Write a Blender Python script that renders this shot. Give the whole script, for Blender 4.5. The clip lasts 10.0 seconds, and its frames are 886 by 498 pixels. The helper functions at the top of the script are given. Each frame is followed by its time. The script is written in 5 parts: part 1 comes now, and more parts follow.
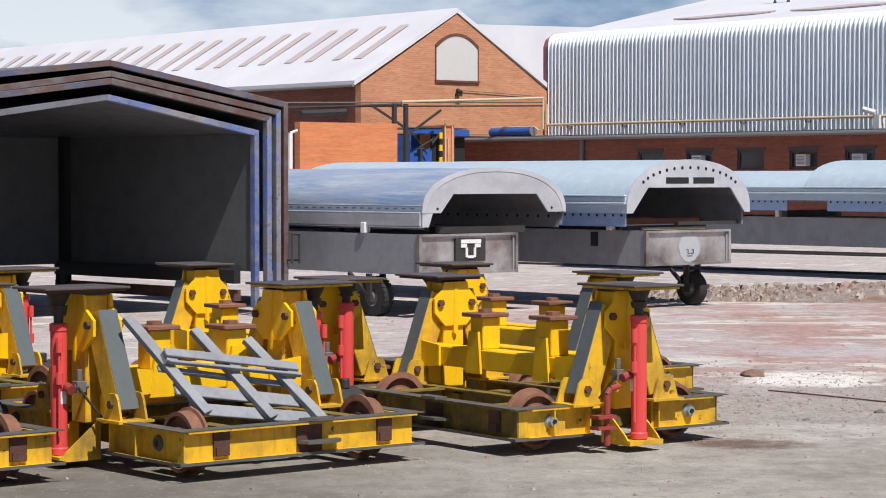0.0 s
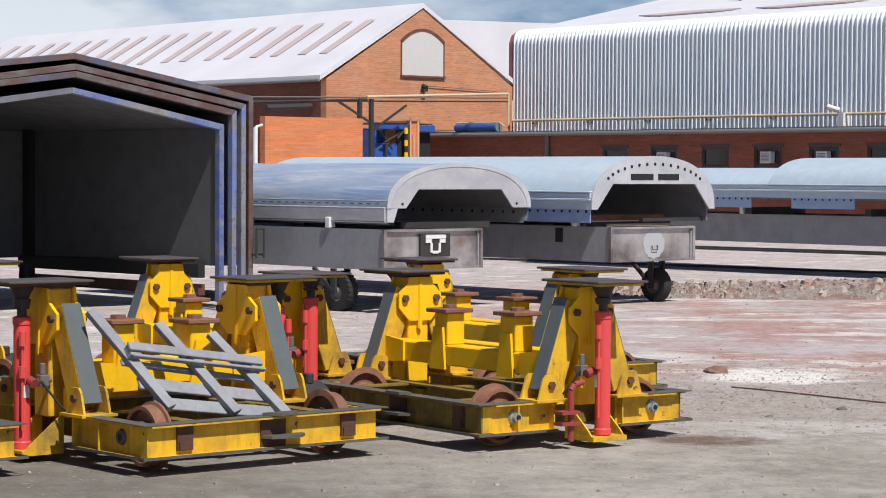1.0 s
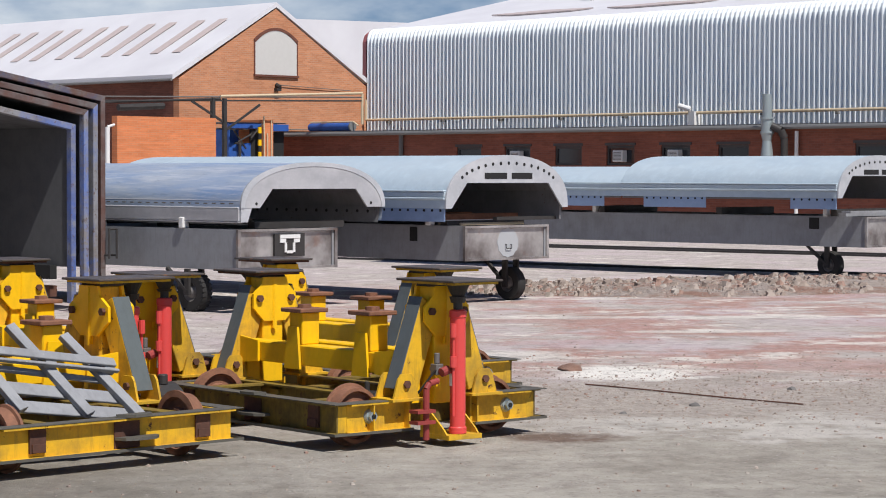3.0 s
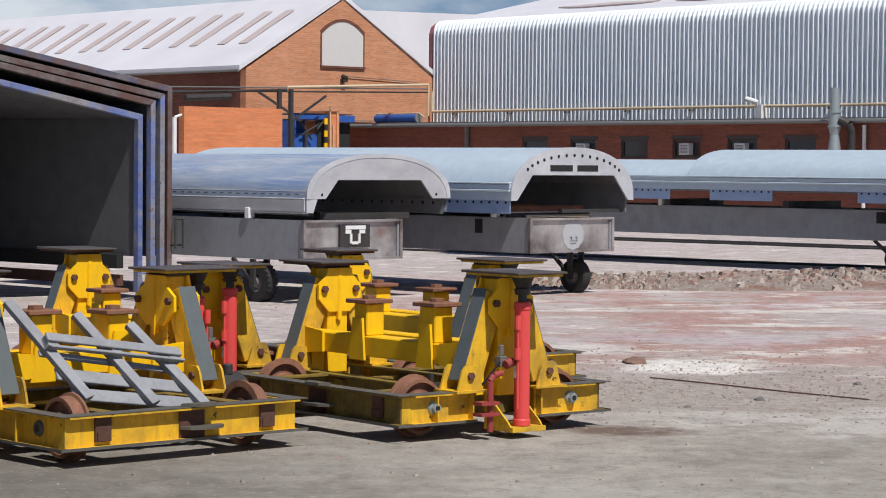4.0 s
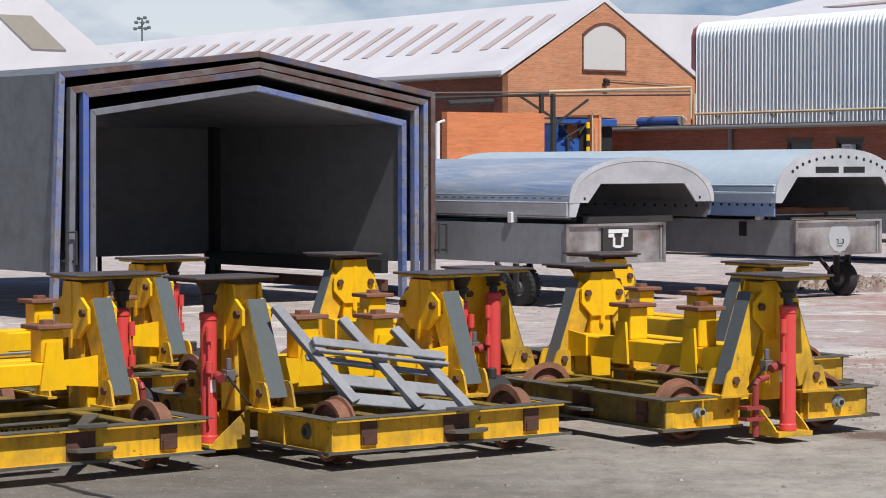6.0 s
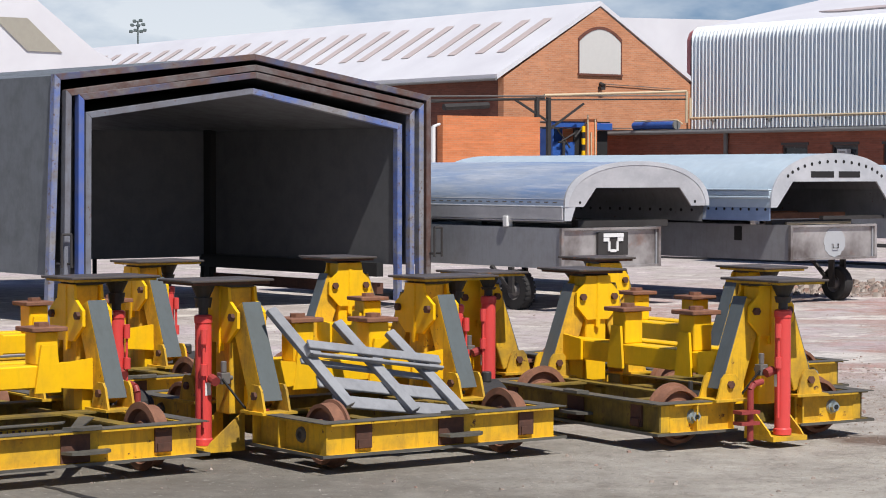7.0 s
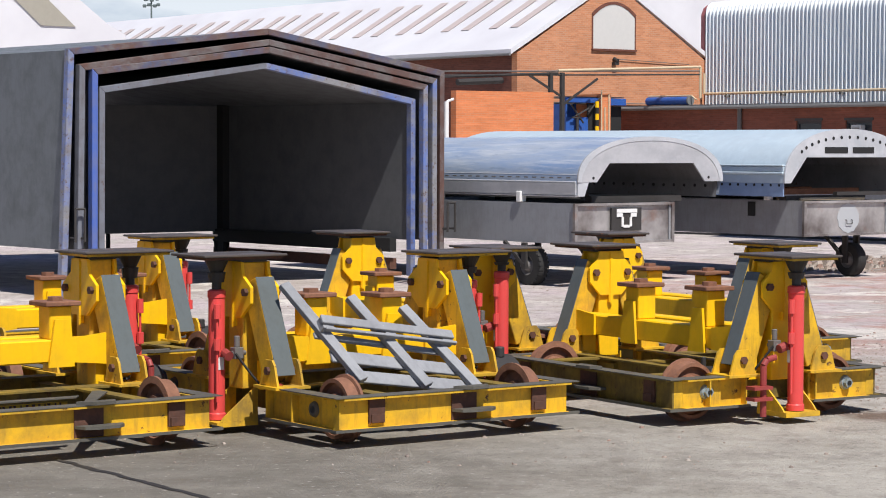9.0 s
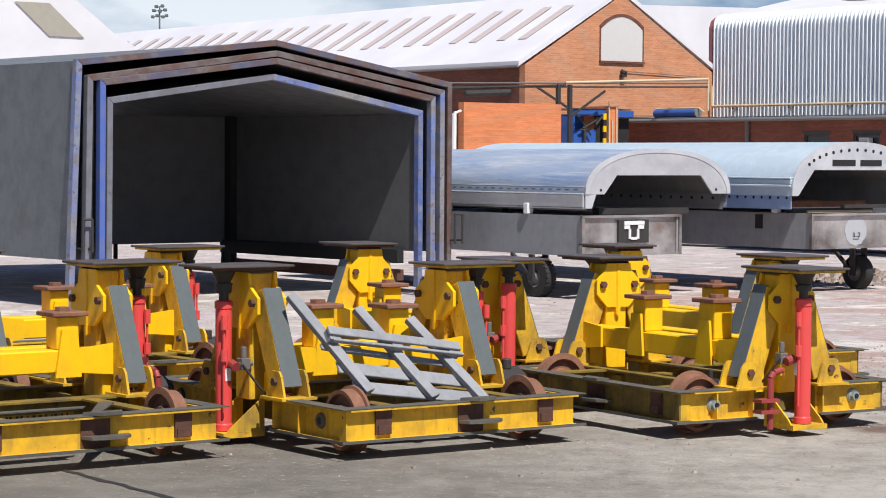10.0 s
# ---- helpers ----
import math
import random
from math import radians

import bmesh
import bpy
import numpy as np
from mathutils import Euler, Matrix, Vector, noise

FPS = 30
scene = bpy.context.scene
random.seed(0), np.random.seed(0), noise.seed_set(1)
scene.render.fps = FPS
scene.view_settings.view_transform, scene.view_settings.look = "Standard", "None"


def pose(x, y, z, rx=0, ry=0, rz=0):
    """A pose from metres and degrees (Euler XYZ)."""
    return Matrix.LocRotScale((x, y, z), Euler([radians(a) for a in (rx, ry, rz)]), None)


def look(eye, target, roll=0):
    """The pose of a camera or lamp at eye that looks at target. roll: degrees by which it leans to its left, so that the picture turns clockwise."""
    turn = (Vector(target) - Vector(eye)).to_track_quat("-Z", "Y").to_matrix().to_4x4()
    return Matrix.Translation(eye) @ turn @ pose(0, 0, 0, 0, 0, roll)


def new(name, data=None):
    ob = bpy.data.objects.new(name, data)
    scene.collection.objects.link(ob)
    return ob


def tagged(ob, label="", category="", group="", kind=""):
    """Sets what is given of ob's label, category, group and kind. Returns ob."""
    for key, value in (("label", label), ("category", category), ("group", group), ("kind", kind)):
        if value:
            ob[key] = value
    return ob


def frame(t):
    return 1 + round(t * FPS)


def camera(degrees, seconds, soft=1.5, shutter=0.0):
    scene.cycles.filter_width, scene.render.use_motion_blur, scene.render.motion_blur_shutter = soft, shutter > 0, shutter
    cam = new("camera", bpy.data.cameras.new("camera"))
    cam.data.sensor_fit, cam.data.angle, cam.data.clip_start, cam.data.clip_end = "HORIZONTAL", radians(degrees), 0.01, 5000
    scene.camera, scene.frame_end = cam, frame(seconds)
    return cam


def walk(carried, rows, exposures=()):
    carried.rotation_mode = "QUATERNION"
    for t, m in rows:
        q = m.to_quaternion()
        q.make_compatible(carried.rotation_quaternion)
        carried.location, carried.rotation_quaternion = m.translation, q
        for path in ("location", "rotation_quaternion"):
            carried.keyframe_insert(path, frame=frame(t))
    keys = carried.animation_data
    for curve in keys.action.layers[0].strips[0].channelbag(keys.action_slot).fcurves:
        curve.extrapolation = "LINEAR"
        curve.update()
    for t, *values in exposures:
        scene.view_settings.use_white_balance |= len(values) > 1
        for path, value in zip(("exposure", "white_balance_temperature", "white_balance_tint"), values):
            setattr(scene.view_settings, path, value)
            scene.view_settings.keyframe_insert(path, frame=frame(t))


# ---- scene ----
# ---------------- camera: turns where it stands, eye 2.0 m above the yard ----------------
EYE = 2.0
cam = camera(2 * math.degrees(math.atan(784 / 4000)), 10.0, soft=1.0)
ROWS = [
    (0.0, 0.000, -1.800, 0.000),
    (0.5, 0.895, -1.811, -0.104),
    (1.0, -0.883, -1.916, -0.319),
    (1.5, -2.005, -1.827, -0.211),
    (2.0, -2.985, -1.606, -0.043),
    (2.5, -4.403, -1.570, -0.144),
    (2.7, -4.596, -1.737, -0.130),
    (3.8, -3.660, -2.065, -0.450),
    (4.0, -2.915, -2.134, -0.481),
    (4.5, -0.763, -2.090, -0.097),
    (5.0, 1.067, -2.064, 0.268),
    (5.5, 2.914, -2.034, 0.316),
    (5.7, 3.648, -2.058, 0.173),
    (6.8, 3.690, -1.985, -0.040),
    (7.0, 3.609, -1.965, -0.070),
    (7.5, 3.651, -1.981, -0.169),
    (8.0, 3.689, -2.236, -0.214),
    (8.5, 4.064, -2.333, -0.082),
    (9.0, 3.948, -2.595, -0.166),
    (9.5, 4.128, -2.534, -0.409),
    (10.0, 4.138, -2.302, -0.334),
]
walk(cam, [(t, pose(0, 0, EYE, 90 + pitch, roll, yaw)) for t, yaw, pitch, roll in ROWS], exposures=[(0.0, 0.17), (1.5, 0.10), (2.7, 0.07), (4.0, -0.03), (5.5, 0.0), (7.0, 0.13), (9.0, 0.24), (10.0, 0.28)])

# ---------------- sky and sun ----------------
SUN_EL, SUN_AZ = 56.0, (0.503, -0.864)
world = bpy.data.worlds.new("sky")
scene.world = world
world.use_nodes = True
wt = world.node_tree
wt.nodes.clear()
w_out = wt.nodes.new("ShaderNodeOutputWorld")
w_bg = wt.nodes.new("ShaderNodeBackground")
w_sky = wt.nodes.new("ShaderNodeTexSky")
w_sky.sky_type = "NISHITA"
w_sky.sun_disc = False
w_sky.sun_elevation = radians(SUN_EL)
w_sky.sun_rotation = math.atan2(SUN_AZ[0], SUN_AZ[1])
w_sky.altitude = 50
w_sky.air_density = 1.0
w_sky.dust_density = 0.15
w_sky.ozone_density = 2.5
w_co = wt.nodes.new("ShaderNodeTexCoord")
w_map = wt.nodes.new("ShaderNodeMapping")
w_map.inputs["Scale"].default_value = (5.0, 5.0, 13.0)
w_noise = wt.nodes.new("ShaderNodeTexNoise")
w_noise.inputs["Scale"].default_value = 1.6
w_noise.inputs["Detail"].default_value = 6
w_noise.inputs["Roughness"].default_value = 0.55
w_ramp = wt.nodes.new("ShaderNodeValToRGB")
w_ramp.color_ramp.elements[0].position = 0.37
w_ramp.color_ramp.elements[1].position = 0.60
w_mix = wt.nodes.new("ShaderNodeMixRGB")
w_mix.inputs[2].default_value = (14.6, 15.8, 17.2, 1)
wt.links.new(w_co.outputs["Generated"], w_map.inputs["Vector"])
wt.links.new(w_map.outputs[0], w_noise.inputs["Vector"])
wt.links.new(w_noise.outputs["Fac"], w_ramp.inputs["Fac"])
# fair-weather clouds bank up towards the horizon and open out overhead
w_sep = wt.nodes.new("ShaderNodeSeparateXYZ")
wt.links.new(w_co.outputs["Generated"], w_sep.inputs[0])
w_high = wt.nodes.new("ShaderNodeMapRange")
w_high.inputs["From Min"].default_value = 0.06
w_high.inputs["From Max"].default_value = 0.40
w_high.inputs["To Min"].default_value = 1.0
w_high.inputs["To Max"].default_value = 0.0
wt.links.new(w_sep.outputs[2], w_high.inputs["Value"])
w_cover = wt.nodes.new("ShaderNodeMath")
w_cover.operation = "MULTIPLY"
wt.links.new(w_ramp.outputs["Color"], w_cover.inputs[0])
wt.links.new(w_high.outputs[0], w_cover.inputs[1])
wt.links.new(w_cover.outputs[0], w_mix.inputs[0])
w_tint = wt.nodes.new("ShaderNodeMixRGB")
w_tint.blend_type = "MULTIPLY"
w_tint.inputs[0].default_value = 1.0
w_tint.inputs[2].default_value = (0.80, 0.95, 1.36, 1)
wt.links.new(w_sky.outputs[0], w_tint.inputs[1])
wt.links.new(w_tint.outputs[0], w_mix.inputs[1])
wt.links.new(w_mix.outputs[0], w_bg.inputs["Color"])
w_bg.inputs["Strength"].default_value = 0.046
wt.links.new(w_bg.outputs[0], w_out.inputs["Surface"])
sun_data = bpy.data.lights.new("sun", "SUN")
sun_data.energy = 5.0
sun_data.angle = radians(0.53)
sun_data.color = (1.0, 0.965, 0.93)
sun = new("sun", sun_data)
ce = math.cos(radians(SUN_EL))
sun.matrix_world = look((SUN_AZ[0] * ce * 60, SUN_AZ[1] * ce * 60, math.sin(radians(SUN_EL)) * 60), (0, 0, 0))

# ---------------- materials ----------------


class Mat:
    """A small builder for node materials in object or world metres."""

    def __init__(self, name, rough=0.6, metal=0.0, spec=0.5):
        self.m = bpy.data.materials.new(name)
        self.m.use_nodes = True
        self.t = self.m.node_tree
        self.b = self.t.nodes["Principled BSDF"]
        self.b.inputs["Roughness"].default_value = rough
        self.b.inputs["Metallic"].default_value = metal
        self.b.inputs["Specular IOR Level"].default_value = spec
        geo = self.t.nodes.new("ShaderNodeNewGeometry")
        self.pos = geo.outputs["Position"]
        self.island = geo.outputs["Random Per Island"]
        self.obrand = self.t.nodes.new("ShaderNodeObjectInfo").outputs["Random"]

    def link(self, a, b):
        self.t.links.new(a, b)

    def scaled(self, v):
        n = self.t.nodes.new("ShaderNodeMapping")
        n.inputs["Scale"].default_value = v
        self.link(self.pos, n.inputs["Vector"])
        return n.outputs[0]

    def noise(self, scale, detail=4, rough=0.6, stretch=(1, 1, 1), lo=0.0, hi=1.0):
        n = self.t.nodes.new("ShaderNodeTexNoise")
        n.inputs["Scale"].default_value = scale
        n.inputs["Detail"].default_value = detail
        n.inputs["Roughness"].default_value = rough
        self.link(self.scaled(stretch), n.inputs["Vector"])
        return self.span(n.outputs["Fac"], lo, hi)

    def span(self, v, lo, hi):
        r = self.t.nodes.new("ShaderNodeMapRange")
        r.inputs["From Min"].default_value = lo
        r.inputs["From Max"].default_value = hi
        self.link(v, r.inputs["Value"])
        return r.outputs[0]

    def mix(self, fac, a, b, mode="MIX"):
        n = self.t.nodes.new("ShaderNodeMixRGB")
        n.blend_type = mode
        for v, i in ((fac, 0), (a, 1), (b, 2)):
            if isinstance(v, (int, float)):
                n.inputs[i].default_value = v
            elif isinstance(v, tuple):
                n.inputs[i].default_value = (*v[:3], 1)
            else:
                self.link(v, n.inputs[i])
        return n.outputs[0]

    def math(self, op, a, b=0.0):
        n = self.t.nodes.new("ShaderNodeMath")
        n.operation = op
        n.use_clamp = op != "SUBTRACT" and op != "MULTIPLY_ADD"
        for v, i in ((a, 0), (b, 1)):
            if isinstance(v, (int, float)):
                n.inputs[i].default_value = v
            else:
                self.link(v, n.inputs[i])
        return n.outputs[0]

    def axis(self, i):
        n = self.t.nodes.new("ShaderNodeSeparateXYZ")
        self.link(self.pos, n.inputs[0])
        return n.outputs[i]

    def bump(self, h, strength=0.3, dist=0.01):
        n = self.t.nodes.new("ShaderNodeBump")
        n.inputs["Strength"].default_value = strength
        n.inputs["Distance"].default_value = dist
        self.link(h, n.inputs["Height"])
        self.link(n.outputs[0], self.b.inputs["Normal"])
        return self

    def rough(self, v):
        self.link(v, self.b.inputs["Roughness"])
        return self

    def done(self, col):
        if isinstance(col, tuple):
            self.b.inputs["Base Color"].default_value = (*col[:3], 1)
        else:
            self.link(col, self.b.inputs["Base Color"])
        return self.m


def paint(name, col, dirt, chip=(0.10, 0.045, 0.022), chip_lo=0.62, dirt_amt=0.5, rough=0.45):
    """Old machinery paint: mottled, grimy in patches, chipped to rust."""
    k = Mat(name, rough, 0.0, 0.32)
    fine = k.noise(38, 5, 0.7)
    grime = k.noise(3.2, 6, 0.65, lo=0.42, hi=0.72)
    streak = k.noise(7, 4, 0.6, stretch=(3.0, 3.0, 0.5), lo=0.5, hi=0.75)
    chips = k.noise(11, 7, 0.72, lo=chip_lo, hi=chip_lo + 0.05)
    c = k.mix(k.math("MULTIPLY", fine, 0.35), col, tuple(v * 0.7 for v in col))
    c = k.mix(k.math("MULTIPLY", grime, dirt_amt), c, dirt)
    c = k.mix(k.math("MULTIPLY", streak, dirt_amt * 0.6), c, dirt)
    c = k.mix(chips, c, chip)
    k.rough(k.math("ADD", k.math("MULTIPLY", grime, 0.3), rough - 0.05))
    k.bump(k.math("ADD", k.math("MULTIPLY", fine, 0.4), chips), 0.25, 0.004)
    return k.done(c)


yellow = paint("yellow_paint", (0.92, 0.535, 0.004), (0.40, 0.22, 0.02), chip_lo=0.69, dirt_amt=0.30, rough=0.5)
# worn yellow: real dirt, deepened to put shade into the lower beams' colour
yellow_worn_shade = paint("worn_shade_yellow_paint", (0.74, 0.43, 0.020), (0.17, 0.115, 0.04), chip_lo=0.615, dirt_amt=0.78, rough=0.6)
# real brown grime plus left-facing beams' shade, both put into the colour
yellow_grime_shade = paint("grime_shade_yellow_paint", (0.25, 0.17, 0.028), (0.05, 0.042, 0.03), chip_lo=0.60, dirt_amt=0.9, rough=0.65)
greymetal = paint("grey_flange_paint", (0.115, 0.108, 0.09), (0.05, 0.044, 0.035), chip_lo=0.66, dirt_amt=0.6, rough=0.6)
strutgrey = paint("grey_strut_paint", (0.115, 0.132, 0.132), (0.06, 0.066, 0.06), chip=(0.3, 0.22, 0.05), chip_lo=0.74, dirt_amt=0.4, rough=0.42)
red = paint("red_jack_paint", (0.72, 0.075, 0.068), (0.50, 0.070, 0.062), chip_lo=0.76, dirt_amt=0.35, rough=0.4)
darkred = paint("dark_red_paint", (0.33, 0.05, 0.045), (0.14, 0.04, 0.035), dirt_amt=0.5)
blue = paint("blue_hoop_paint", (0.07, 0.13, 0.42), (0.16, 0.16, 0.19), chip_lo=0.66, dirt_amt=0.55, rough=0.5)
bluegrey = paint("faded_grey_hoop_paint", (0.17, 0.18, 0.21), (0.10, 0.085, 0.08), chip_lo=0.62, dirt_amt=0.7, rough=0.6)
coversteel = paint("grey_cover_sheet", (0.150, 0.165, 0.175), (0.10, 0.105, 0.10), chip_lo=0.78, dirt_amt=0.5, rough=0.5)
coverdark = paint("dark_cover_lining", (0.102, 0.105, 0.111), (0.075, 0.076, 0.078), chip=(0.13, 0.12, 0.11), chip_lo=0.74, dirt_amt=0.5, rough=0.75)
beamgrey = paint("grey_primer_beam", (0.29, 0.30, 0.315), (0.19, 0.185, 0.185), chip=(0.24, 0.12, 0.07), chip_lo=0.72, dirt_amt=0.6, rough=0.55)
bluepanel = paint("blue_door_paint", (0.03, 0.10, 0.36), (0.03, 0.05, 0.12), chip_lo=0.78, dirt_amt=0.3)
cream = paint("cream_pipe_paint", (0.62, 0.50, 0.33), (0.4, 0.3, 0.2), chip_lo=0.78, dirt_amt=0.3)
whitepaint = paint("white_paint", (0.74, 0.74, 0.72), (0.5, 0.48, 0.44), chip_lo=0.80, dirt_amt=0.25)
darksteel = paint("dark_grimy_steel", (0.045, 0.042, 0.04), (0.03, 0.025, 0.022), chip_lo=0.66, dirt_amt=0.6, rough=0.55)
plate_top = paint("dark_plate_steel", (0.085, 0.07, 0.062), (0.05, 0.045, 0.04), chip=(0.2, 0.09, 0.05), chip_lo=0.60, dirt_amt=0.5, rough=0.5)


def rust_mat(name, a, b, rough=0.85):
    k = Mat(name, rough)
    n1 = k.noise(22, 6, 0.7, lo=0.3, hi=0.7)
    n2 = k.noise(4, 4, 0.6, lo=0.35, hi=0.65)
    c = k.mix(n1, a, b)
    c = k.mix(k.math("MULTIPLY", n2, 0.45), c, tuple(v * 0.45 for v in b))
    k.bump(n1, 0.35, 0.005)
    return k.done(c)


rust = rust_mat("rusted_wheel_steel", (0.30, 0.135, 0.075), (0.19, 0.085, 0.05))
rustdark = rust_mat("dark_rust", (0.15, 0.06, 0.035), (0.08, 0.038, 0.026))


def concrete_ground():
    """Worn yard: grey tarmac and slab, reddish brick dust, lavender and cream lime patches, grit and stains."""
    k = Mat("yard_ground", 0.93, 0, 0.2)
    x, y = k.axis(0), k.axis(1)
    fine = k.noise(60, 6, 0.75, lo=0.3, hi=0.7)
    grit = k.noise(11, 7, 0.75, lo=0.34, hi=0.68)
    mid = k.noise(2.2, 7, 0.7, lo=0.36, hi=0.66)
    broad = k.noise(0.42, 6, 0.65, lo=0.38, hi=0.64)
    wob = k.noise(0.6, 5, 0.65)

    def shifted(v, amount):
        n = k.t.nodes.new("ShaderNodeMath")
        n.operation = "MULTIPLY_ADD"
        k.link(wob, n.inputs[0])
        n.inputs[1].default_value = amount
        k.link(v, n.inputs[2])
        return n.outputs[0]

    yy, xx = shifted(y, 7.0), shifted(x, 1.2)

    def blob(cx, cy, rx, ry, soft=0.35):
        parts = []
        for v, c, r in ((xx, cx + 0.6, rx), (y, cy, ry)):
            n = k.t.nodes.new("ShaderNodeMath")
            n.operation = "SUBTRACT"
            k.link(v, n.inputs[0])
            n.inputs[1].default_value = c
            m = k.t.nodes.new("ShaderNodeMath")
            m.operation = "DIVIDE"
            k.link(n.outputs[0], m.inputs[0])
            m.inputs[1].default_value = r
            p = k.t.nodes.new("ShaderNodeMath")
            p.operation = "POWER"
            k.link(m.outputs[0], p.inputs[0])
            p.inputs[1].default_value = 2.0
            parts.append(p.outputs[0])
        s = k.t.nodes.new("ShaderNodeMath")
        k.link(parts[0], s.inputs[0])
        k.link(parts[1], s.inputs[1])
        d = k.t.nodes.new("ShaderNodeMath")
        k.link(s.outputs[0], d.inputs[0])
        n2 = k.noise(3.5, 6, 0.7, lo=0.3, hi=0.7)
        w = k.math("MULTIPLY", n2, 0.8)
        k.link(w, d.inputs[1])
        return k.span(d.outputs[0], 1.4, 1.4 - soft)

    # near tarmac, and a darker left slab deepened to stand in for trolley shadows
    near = k.mix(mid, (0.270, 0.243, 0.202), (0.455, 0.418, 0.355))
    near = k.mix(k.math("MULTIPLY", broad, 0.6), near, (0.53, 0.495, 0.43))
    slab = k.mix(mid, (0.112, 0.101, 0.081), (0.195, 0.180, 0.148))
    near = k.mix(k.math("MULTIPLY", k.span(xx, 1.6, -1.2), 0.8), near, slab)
    # dusty yard beyond
    dust = k.mix(mid, (0.42, 0.36, 0.325), (0.60, 0.545, 0.50))
    lav = k.noise(0.5, 6, 0.65, stretch=(1, 0.8, 2), lo=0.47, hi=0.60)
    dust = k.mix(k.math("MULTIPLY", lav, 0.75), dust, (0.58, 0.485, 0.495))
    redp = k.noise(0.62, 7, 0.72, stretch=(0.8, 0.8, 3), lo=0.45, hi=0.55)
    redp = k.math("MULTIPLY", redp, k.math("MULTIPLY", k.span(yy, 24.0, 27.0), k.span(yy, 46.0, 38.0)))
    redp = k.math("MULTIPLY", redp, k.span(x, -1.0, 2.5))
    redp = k.math("MULTIPLY", redp, k.noise(4.5, 8, 0.8, stretch=(0.8, 0.5, 3), lo=0.32, hi=0.50))
    redc = k.mix(grit, (0.33, 0.14, 0.105), (0.55, 0.325, 0.27))
    dust = k.mix(k.math("MULTIPLY", redp, 0.82), dust, redc)
    pale = k.noise(0.85, 7, 0.7, stretch=(0.7, 1, 5), lo=0.555, hi=0.60)
    dust = k.mix(k.math("MULTIPLY", pale, 0.75), dust, (0.80, 0.75, 0.67))
    base = k.mix(k.span(yy, 20.0, 24.5), near, dust)
    # gravelly grey band in front of the dust
    gravel = k.math("MULTIPLY", k.span(yy, 20.0, 22.0), k.span(yy, 26.5, 24.5))
    base = k.mix(k.math("MULTIPLY", gravel, 0.8), base, k.mix(grit, (0.28, 0.24, 0.20), (0.55, 0.49, 0.43)))
    # drifts of brick dust, lavender wash and cream lime with their own outlines
    for cx_, cy_, rx_, ry_ in ((4.2, 26.3, 1.9, 0.9), (8.6, 30.0, 2.4, 1.2)):
        base = k.mix(k.math("MULTIPLY", blob(cx_, cy_, rx_, ry_, 0.9), 0.55), base, (0.56, 0.475, 0.50))
    for cx_, cy_, rx_, ry_ in ((3.6, 30.4, 2.0, 0.55), (5.9, 27.9, 1.1, 0.5), (5.9, 23.2, 1.5, 1.1), (9.2, 25.6, 2.4, 0.8)):
        base = k.mix(k.math("MULTIPLY", blob(cx_, cy_, rx_, ry_, 0.8), 0.62), base, k.mix(grit, (0.34, 0.18, 0.14), (0.56, 0.40, 0.34)))
    for cx_, cy_, rx_, ry_ in ((5.6, 28.3, 1.3, 0.30), (6.6, 31.2, 2.8, 0.30), (5.2, 35.7, 0.9, 0.30), (2.7, 24.6, 0.9, 0.9)):
        base = k.mix(k.math("MULTIPLY", blob(cx_, cy_, rx_, ry_, 0.7), 0.8), base, (0.72, 0.675, 0.61))
    # lime spill, rusty stain, damp marks with their own outlines
    base = k.mix(k.math("MULTIPLY", blob(3.60, 22.4, 0.80, 0.95, 0.6), 1.0), base, (0.84, 0.80, 0.73))
    wave = k.math("MULTIPLY", k.span(yy, 20.4, 20.9), k.span(yy, 22.0, 21.2))
    base = k.mix(k.math("MULTIPLY", k.math("MULTIPLY", wave, k.span(x, 1.5, 3.0)), 0.7), base, (0.62, 0.585, 0.53))
    base = k.mix(k.math("MULTIPLY", blob(2.25, 16.95, 0.55, 0.42, 0.8), 0.9), base, k.mix(grit, (0.10, 0.06, 0.045), (0.20, 0.13, 0.09)))
    oil = k.noise(0.8, 7, 0.7, lo=0.58, hi=0.70)
    base = k.mix(k.math("MULTIPLY", oil, 0.45), base, (0.13, 0.115, 0.095))
    stain = k.noise(1.7, 6, 0.7, stretch=(1, 1, 7), lo=0.56, hi=0.66)
    base = k.mix(k.math("MULTIPLY", stain, 0.35), base, (0.16, 0.13, 0.105))
    fleck = k.noise(24, 4, 0.65, lo=0.60, hi=0.66)
    base = k.mix(k.math("MULTIPLY", fleck, 0.6), base, (0.13, 0.105, 0.09))
    patch = k.noise(5.0, 8, 0.75, stretch=(1, 0.6, 9), lo=0.5, hi=0.6)
    base = k.mix(k.math("MULTIPLY", patch, 0.28), base, (0.16, 0.135, 0.115))
    spark = k.noise(19, 4, 0.65, stretch=(1, 1, 3), lo=0.62, hi=0.68)
    base = k.mix(k.math("MULTIPLY", spark, 0.5), base, (0.62, 0.58, 0.53))
    base = k.mix(k.math("MULTIPLY", fine, 0.22), base, (0.14, 0.125, 0.11))
    h = k.math("ADD", k.math("MULTIPLY", fine, 0.3), k.math("MULTIPLY", grit, 0.7))
    k.bump(h, 0.6, 0.03)
    return k.done(base)


ground_mat = concrete_ground()


